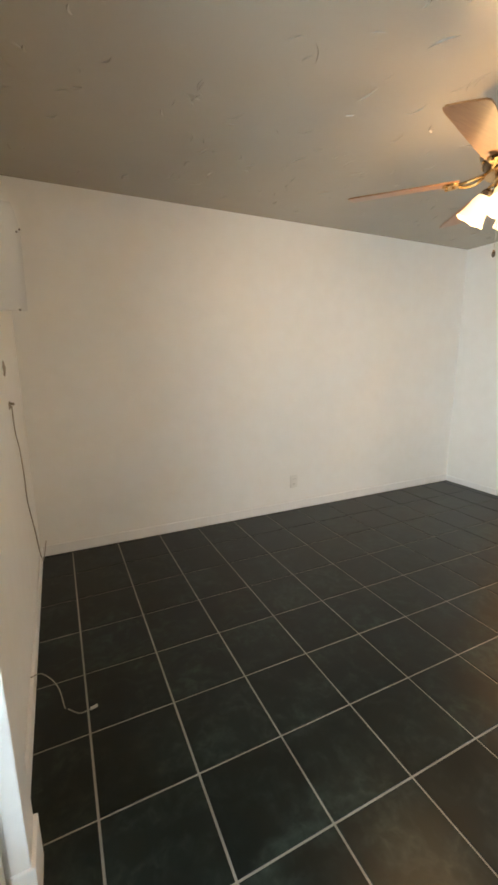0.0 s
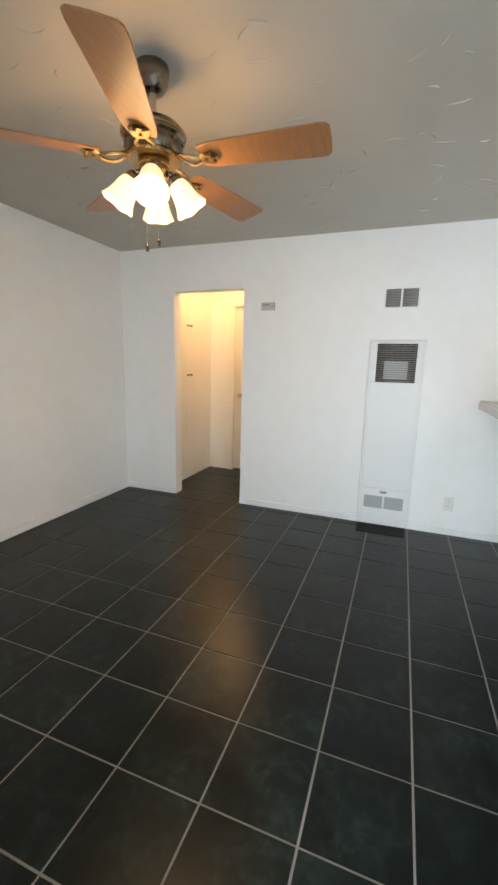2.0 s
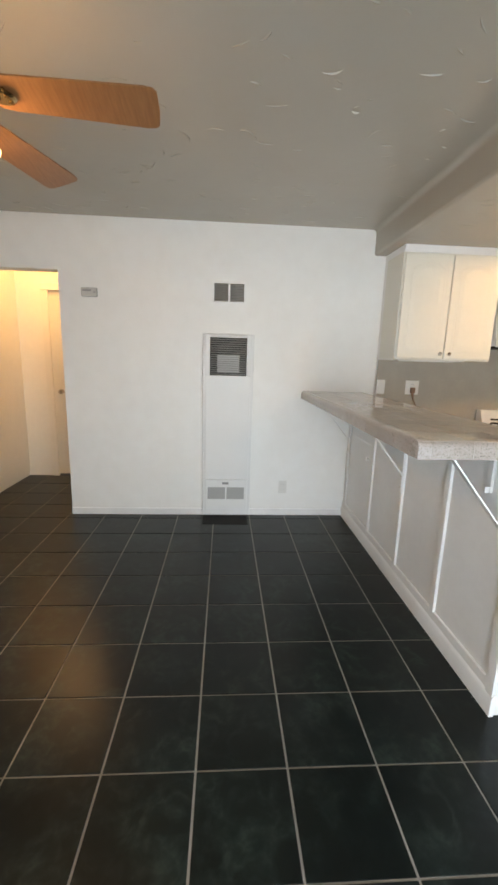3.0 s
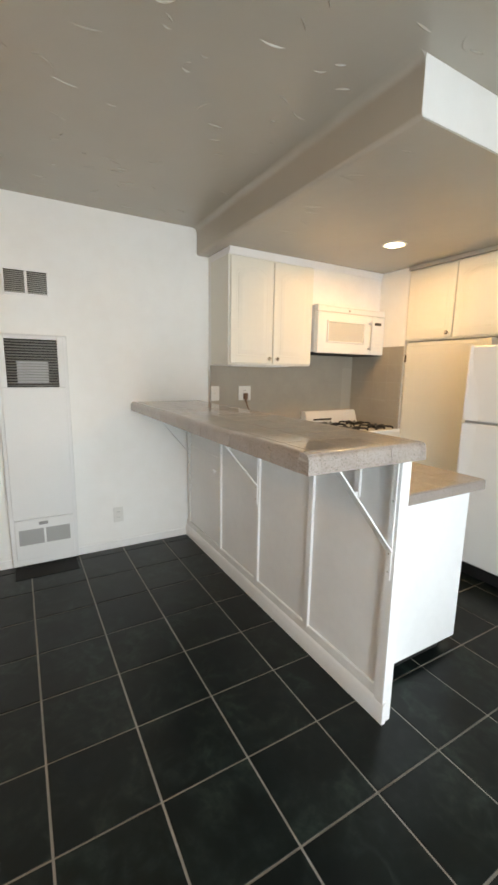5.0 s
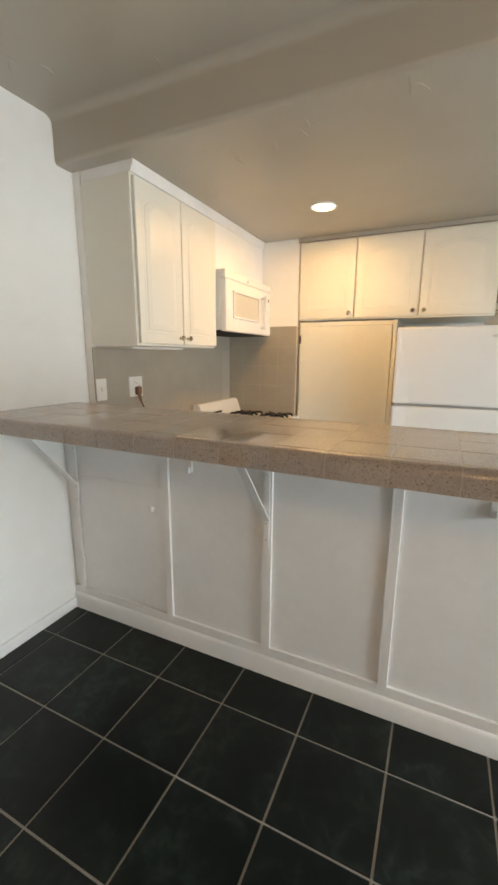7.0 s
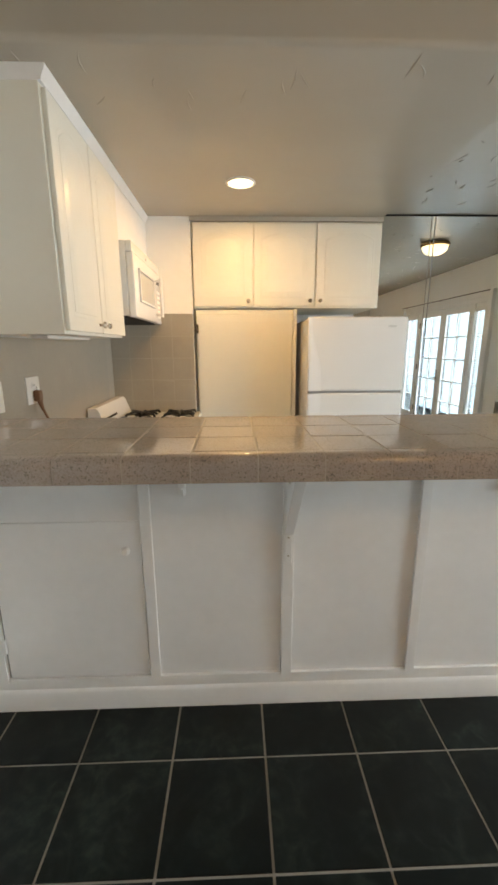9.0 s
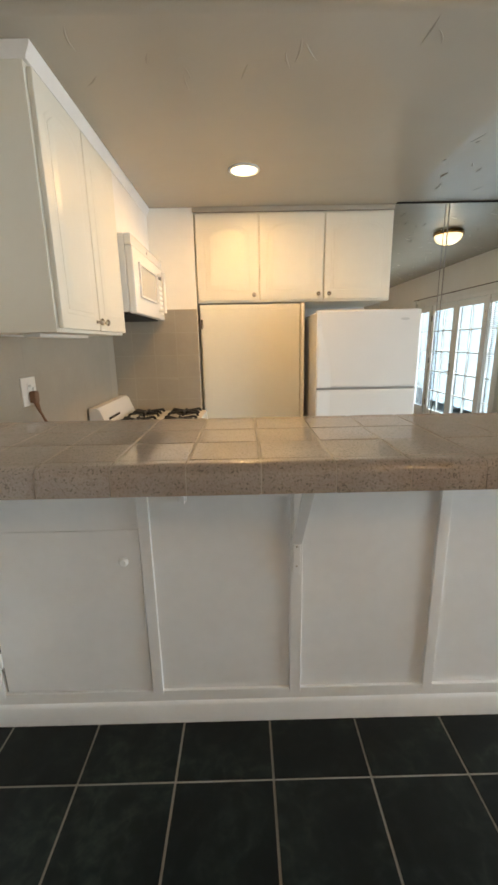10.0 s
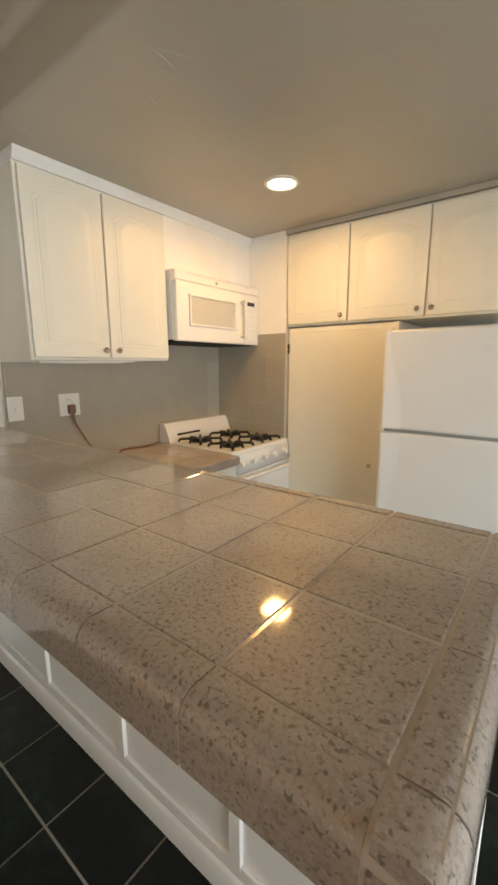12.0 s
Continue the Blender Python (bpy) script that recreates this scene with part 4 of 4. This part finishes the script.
for k in range(4):
    a = radians(28 + 90 * k)
    d_ = Vector((math.cos(a), math.sin(a), 0))
    c0 = Vector((fx, fy, 2.044)) + d_ * 0.035
    c1 = Vector((fx, fy, 2.036)) + d_ * 0.066
    ax = (d_ * 0.55 + Vector((0, 0, -0.83))).normalized()
    arm = tube(B(), [c0, c1, c1 + ax * 0.02], 0.011, 10)
    part("lamp_arm", arm, M_BRONZE, fan)
    mt = along(c1 + ax * 0.015, c1 + ax * 1.0)
    part("socket", lathe(B(), [(0.020, -0.01), (0.028, 0.0), (0.030, 0.022)], 20, mt), M_BRONZE, fan)
    sh = B()
    seg = 28
    prof = [(0.024, 0.012), (0.033, 0.020), (0.040, 0.038), (0.044, 0.062), (0.050, 0.088), (0.059, 0.110), (0.064, 0.120)]
    rings = []
    for r_, z_ in prof:
        fl = max(0, (z_ - 0.08) / 0.05)
        rings.append([sh.verts.new(mt @ Vector((r_ * math.cos(2 * math.pi * i / seg), r_ * math.sin(2 * math.pi * i / seg), z_ + 0.003 * fl * math.cos(6 * 2 * math.pi * i / seg)))) for i in range(seg)])
    for p_, q_ in zip(rings, rings[1:]):
        for i in range(seg):
            sh.faces.new((p_[i], p_[(i + 1) % seg], q_[(i + 1) % seg], q_[i]))
    o = part("lamp_shade", sh, M_SHADE, fan, "lit tulip-shaped frosted glass shade")
    o.visible_shadow = False
    bulb = part("bulb", lathe(B(), [(0.012, 0.02), (0.018, 0.04), (0.026, 0.065), (0.022, 0.085), (0.008, 0.094)], 16, mt), M_DISC, fan)
    bulb.visible_shadow = False
    lamp("fan_bulb_glow", "POINT", Matrix.Translation(c1 + ax * 0.10), 4.6, WARM, 0.035)
for dx, dy, z_ in ((-0.012, 0.030, 1.762), (0.004, -0.012, 1.780)):
    ch = B()
    z = 2.035
    while z > z_ + 0.03:
        lathe(ch, [(0.0006, -0.0022), (0.002, 0), (0.0006, 0.0022)], 6, pose(fx + dx, fy + dy, z), close=False)
        z -= 0.0055
    pc = part("pull_chain", ch, M_NICKEL, fan)
    part("fob", lathe(B(), [(0.003, 0.03), (0.007, 0.02), (0.008, 0.008), (0.004, 0)], 12, pose(fx + dx, fy + dy, z_)), M_BRONZE, pc)

# ---- wall furnace, vent, thermostat, outlets ----
wf = thing("wall_furnace", (XE, 0.52, 0), "tall white recessed gas wall furnace with a louvred top", "wall heater")
WX = XE - 0.055
part("casing", bx(WX + 0.012, XE, 0.312, 0.728, 0.012, 1.552, 0.006), M_HEAT, wf)
part("front_panel", bx(WX, WX + 0.012, 0.335, 0.705, 0.342, 1.220, 0.004), M_HEAT, wf)
for y0, y1, z0, z1 in ((0.335, 0.372, 1.222, 1.545), (0.668, 0.705, 1.222, 1.545), (0.373, 0.667, 1.522, 1.545)):
    part("grille_surround", bx(WX, WX + 0.012, y0, y1, z0, z1, 0.004), M_HEAT, wf)
part("grille_back", bx(WX + 0.011, WX + 0.013, 0.372, 0.668, 1.222, 1.522), M_DARK, wf)
for i in range(17):
    z = 1.229 + i * 0.0172
    lv = B()
    prism(lv, [(WX - 0.002, z), (WX + 0.010, z + 0.010), (WX + 0.0115, z + 0.009), (WX, z - 0.0015)], 0.374, 0.666, "y")
    part("louvre", lv, M_GREY, wf)
part("flue_plate", bx(WX + 0.004, WX + 0.008, 0.43, 0.61, 1.25, 1.39), M_MESH, wf)
lo_ = part("lower_door", bx(WX - 0.004, WX + 0.012, 0.340, 0.700, 0.062, 0.340, 0.004), M_HEAT, wf)
for y0, y1 in ((0.365, 0.515), (0.528, 0.678)):
    part("mesh_panel", bx(WX - 0.006, WX - 0.003, y0, y1, 0.165, 0.272, 0.001), M_MESH, lo_)
part("latch", bx(WX - 0.010, WX - 0.003, 0.50, 0.555, 0.298, 0.318, 0.002), M_GREY, lo_)
# black filler under the casing paints the shade of the gap
part("base_gap_shade", bx(WX + 0.02, XE - 0.002, 0.33, 0.71, 0.0, 0.012), M_DARK, wf)
# thin black slab on the floor along the furnace front
fv = tagged(new("black_floor_patch", mesh_of("black_floor_patch", bx(WX - 0.17, WX + 0.005, 0.335, 0.715, 0.0005, 0.004, 0.001), M_DARK)), "thin flat black patch on the floor below the wall furnace", "floor grate")

vn = thing("wall_vent", (XE, 0.52, 1.86), "white wall register with two louvred halves", "vent")
fb = B()
for y0, y1, z0, z1 in ((0.390, 0.654, 1.938, 1.954), (0.390, 0.654, 1.790, 1.804), (0.390, 0.404, 1.804, 1.938), (0.640, 0.654, 1.804, 1.938), (0.514, 0.530, 1.804, 1.938)):
    box(fb, XE - 0.012, XE, y0, y1, z0, z1, 0.002)
part("frame", fb, M_TRIM, vn)
part("backing", bx(XE - 0.003, XE - 0.001, 0.404, 0.640, 1.804, 1.938), M_DARK, vn)
for y0, y1 in ((0.404, 0.514), (0.530, 0.640)):
    for i in range(11):
        z = 1.807 + i * 0.0118
        part("slat", prism(B(), [(XE - 0.011, z), (XE - 0.004, z + 0.008), (XE - 0.003, z + 0.007), (XE - 0.010, z - 0.001)], y0, y1, "y"), M_BEIGE, vn)

th_ = thing("thermostat", (XE, 1.61, 1.83), "small white wall thermostat beside the hall doorway", "thermostat")
part("case", bx(XE - 0.028, XE, 1.548, 1.668, 1.800, 1.866, 0.005), M_BEIGE, th_)
part("window", bx(XE - 0.030, XE - 0.027, 1.59, 1.655, 1.838, 1.852, 0.001), M_GREY, th_)
part("dial", lathe(B(), [(0.007, 0), (0.006, 0.006)], 14, along((XE - 0.028, 1.566, 1.832), (0, 1.566, 1.832))), M_GREY, th_)


def outlet(at, normal, label, half=0.036, blank=False):
    """A cover plate with two sockets. normal: 'x' faces -x, 'y' faces -y."""
    g = thing("wall_outlet", at, label, "outlet", "outlets")
    x, y, z = at

    def put(bm):
        for v in bm.verts:
            u, w, h = v.co
            v.co = (x - w, y + u, z + h) if normal == "x" else (x + u, y - w, z + h)
        bmesh.ops.recalc_face_normals(bm, faces=bm.faces)
        return bm
    part("cover_plate", put(box(B(), -half, half, 0, 0.006, -0.058, 0.058, 0.003)), M_PLASTIC, g)
    if blank:
        part("switch", put(box(B(), -0.005, 0.005, 0.006, 0.014, -0.010, 0.012, 0.002)), M_PLASTIC, g)
    else:
        for h in (0.022, -0.022):
            f = part("socket_face", put(box(B(), -0.016, 0.016, 0.005, 0.008, h - 0.014, h + 0.014, 0.002)), M_PLASTIC, g)
            for u in (-0.006, 0.006):
                part("slot", put(box(B(), u - 0.001, u + 0.001, 0.0075, 0.0085, h - 0.004, h + 0.006)), M_DARK, f)
    return g, put


outlet((XE, 0.020, 0.262), "x", "white wall outlet low on the wall beside the furnace")
outlet((-0.335, YN, 0.262), "y", "white painted-over wall outlet low on the wall")
outlet((XK - 0.008, -0.755, 1.165), "x", "white switch plate on the grey backsplash", blank=True)
g, put = outlet((XK - 0.008, -1.025, 1.165), "x", "white double wall outlet on the backsplash with a plug", 0.057)
part("switch", put(box(B(), -0.036, -0.020, 0.006, 0.013, -0.016, 0.016, 0.002)), M_PLASTIC, g)
pl = thing("power_plug", (XK - 0.03, -1.025, 1.12), "brown appliance plug with a short cord in the outlet", "plug")
part("plug_body", bx(XK - 0.044, XK - 0.0165, -1.043, -1.007, 1.118, 1.166, 0.006), M_BROWN, pl)
part("strain_relief", rod(B(), (XK - 0.034, -1.025, 1.120), (XK - 0.044, -1.029, 1.075), 0.011, 0.0055), M_BROWN, pl)
part("cord", tube(B(), curve_pts([(XK - 0.04, -1.025, 1.127), (XK - 0.045, -1.028, 1.08), (XK - 0.06, -1.05, 1.02), (XK - 0.10, -1.09, 0.93), (XK - 0.12, -1.20, 0.882), (XK - 0.06, -1.32, 0.881), (XK - 0.09, -1.45, 0.881), (XK - 0.05, -1.58, 0.881)]), 0.005), M_BROWN, pl)

# ---- box and cables on the west wall ----
wb = thing("panel_door", (XW, 2.25, 1.54), "dented white metal panel door standing open from the wall", "panel door")
sheet = prism(B(), [(XW + 0.004, 1.545), (XW + 0.124, 1.543), (XW + 0.127, 1.70), (XW + 0.130, 1.862), (XW + 0.117, 1.93), (XW + 0.105, 1.970), (XW + 0.004, 1.970)], 2.247, 2.253, "y", 0.0015)
part("leaf", sheet, M_APPL, wb)
lip = B()
prism(lip, [(XW + 0.119, 1.544), (XW + 0.1245, 1.544), (XW + 0.1305, 1.86), (XW + 0.125, 1.86)], 2.241, 2.2475, "y")
part("lip", lip, M_APPL, wb)
part("hinge", bx(XW, XW + 0.005, 2.236, 2.262, 1.56, 1.96, 0.001), M_APPL, wb)
for x, z in ((0.116, 1.858), (0.128, 1.868), (0.096, 1.548)):
    part("screw", lathe(B(), [(0.004, 0), (0.003, 0.005)], 10, along((XW + x, 2.247, z), (XW + x, 0, z))), M_BRONZE, wb)
cj = thing("cable_jack", (XW, 2.35, 1.14), "broken wall jack with a thin painted-over cable", "cable")


def scar(y, z, ry, rz, k):
    """A shallow ragged patch of bare plaster."""
    bm = B()
    rim = [(y + ry * (0.75 + 0.25 * math.sin(5 * a + k)) * math.cos(a), z + rz * (0.75 + 0.25 * math.cos(3 * a + k)) * math.sin(a)) for a in [2 * math.pi * i / 18 for i in range(18)]]
    return prism(bm, rim, XW, XW + 0.0035, "x", 0.001)


part("bare_patch", scar(2.33, 1.30, 0.06, 0.040, 0.3), M_SCAR, cj)
part("bare_patch", scar(2.36, 1.13, 0.05, 0.022, 1.7), M_SCAR, cj)
part("bare_patch", scar(2.30, 1.49, 0.07, 0.014, 2.6), M_SCAR, cj)
part("plug", rod(B(), (XW + 0.003, 2.35, 1.142), (XW + 0.022, 2.345, 1.138), 0.006), M_CORD, cj)
part("cable", tube(B(), curve_pts([(XW + 0.010, 2.352, 1.13), (XW + 0.005, 2.42, 1.0), (XW + 0.010, 2.47, 0.90), (XW + 0.016, 2.46, 0.76), (XW + 0.008, 2.57, 0.59), (XW + 0.006, 2.83, 0.32), (XW + 0.010, 2.95, 0.12), (XW + 0.020, 3.02, 0.03), (XW + 0.045, 3.08, 0.14)]), 0.0028), M_SCAR, cj)
cc = thing("coaxial_cable", (XW + 0.05, 1.75, 0), "loose pale coaxial cable lying on the floor", "cable")
part("cable", tube(B(), curve_pts([(XW + 0.005, 1.82, 0.10), (XW + 0.05, 1.80, 0.115), (XW + 0.10, 1.75, 0.08), (XW + 0.12, 1.70, 0.012)]), 0.0022), M_CORD, cc)
part("cable_end", tube(B(), curve_pts([(XW + 0.13, 1.70, 0.006), (XW + 0.17, 1.66, 0.006), (XW + 0.21, 1.66, 0.008)]), 0.0022), M_CORD, cc)
part("connector", rod(B(), (XW + 0.21, 1.66, 0.009), (XW + 0.235, 1.665, 0.010), 0.006), M_NICKEL, cc)

# ---- hall cupboard and door ----
hc = thing("hall_closet", (2.28, 2.74, 0), "cream painted built-in hall closet with small dark knobs", "closet")
part("frame", bx(XE + T + 0.001, HX - 0.001, 2.725, 2.749, 0.05, ZC - 0.02), M_HALLWALL, hc)
part("base", bx(XE + T + 0.001, HX - 0.001, 2.735, 2.749, 0, 0.05), M_HALLWALL, hc)
for x0, x1, k in ((1.80, 2.215, 2.185), (2.220, 2.64, 2.255)):
    for z0, z1, kz in ((0.08, 1.645, 1.20), (1.665, 2.25, 1.735)):
        d = part("door", bx(x0, x1, 2.720, 2.7255, z0, z1, 0.002), M_HALLWALL, hc)
        part("knob", lathe(B(), [(0.007, 0), (0.006, 0.012), (0.014, 0.018), (0.010, 0.028)], 14, along((k, 2.720, kz), (k, 0, kz))), M_BRONZE, d)
hd = thing("door_2", (HX, 2.04, 0), "cream painted hall door in a moulded frame", "door", kind="structure")
cs = B()
box(cs, HX - 0.02, HX, 2.40, 2.47, 0, 1.998, 0.004)
box(cs, HX - 0.02, HX, 1.61, 1.68, 0, 1.998, 0.004)
box(cs, HX - 0.02, HX, 1.61, 2.47, 2.00, 2.07, 0.004)
part("door_frame", cs, M_HALLWALL, hd)
dd = part("door_leaf", bx(HX + 0.04, HX + 0.075, 1.66, 2.42, 0.01, 2.03, 0.003), M_HALLWALL, hd)
part("door_handle", lathe(B(), [(0.022, 0), (0.010, 0.01), (0.010, 0.03), (0.026, 0.045), (0.022, 0.065)], 18, along((HX + 0.04, 2.33, 0.95), (0, 2.33, 0.95))), M_NICKEL, dd)

# ---- backsplash tiles ----
random.seed(12)
bs = thing("backsplash", (XK, -1.5, LC), "grey ceramic tile backsplash behind counter and stove", "backsplash", kind="structure")
part("bed", bx(XK - 0.0078, XK, YK, -0.726, LC - 0.3, 1.386), M_SGROUT, bs)
part("bed", bx(1.002, XK, YK, YK + 0.0077, LC - 0.3, 1.572), M_SGROUT, bs)
part("edge_trim", bx(XK - 0.012, XK, -0.728, -0.716, CT, 1.386, 0.004), M_SPLASH, bs)
part("upper_course", bx(XK - 0.009, XK, YK + 0.008, -1.464, 1.386, 1.496), M_SPLASH, bs)
RX, RY = Matrix.Rotation(radians(-90), 4, "Y"), Matrix.Rotation(radians(-90), 4, "X")
SP = 0.1525
for i in range(10):
    y = -0.718 - SP * (i + 0.5)
    if y - SP / 2 < YK:
        continue
    for j in range(5 if i > 4 else 4):
        z = 1.386 - SP * (j + 0.5)
        tile(bs, "tile", XK - 0.008, y, z, SP - 0.0006, SP - 0.0006, 0.0025, 0.0002, M_SPLASH, RX, 0.0004)
for i in range(4):
    x = 1.003 + SP * (i + 0.5)
    wd = min(SP, XK - 0.008 - (x - SP / 2))
    for j in range(6):
        z = 1.572 - SP * (j + 0.5)
        tile(bs, "tile", x - SP / 2 + wd / 2, YK + 0.0084, z, wd - 0.0032, SP - 0.0032, 0.003, 0.0009, M_SPLASH, RY, 0.003)

# ---- floor tiles ----
random.seed(3)
fl = solid("floor", bx(XW - T, HX + 0.3, YS - T, YN + T, -0.06, -0.0035), M_GROUT, "dark marbled ceramic floor tiles with pale grout lines", "floor")
GW = 0.0075


def lay(x0, x1, y0, y1, skip=()):
    i0, i1, j0, j1 = math.floor(x0 / P), math.ceil(x1 / P), math.floor(y0 / P), math.ceil(y1 / P)
    for i in range(i0, i1):
        for j in range(j0, j1):
            a, c, u, v = max(x0, i * P + GW / 2), min(x1, (i + 1) * P - GW / 2), max(y0, j * P + GW / 2), min(y1, (j + 1) * P - GW / 2)
            if c - a < 0.012 or v - u < 0.012:
                continue
            if any(a > s0 and c < s1 and u > s2 and v < s3 for s0, s1, s2, s3 in skip):
                continue
            tile(fl, "floor_tile", (a + c) / 2, (u + v) / 2, random.gauss(0, 0.0002), c - a, v - u, 0.006, 0.0012, M_TILE, jitter=0.0012)


lay(XW, XE, YS, YN, skip=((-0.3, XE, -1.1, YF - 0.05), (0.27, XE, YS, YK)))
lay(XE, HX + 0.2, 0.7, 2.75)
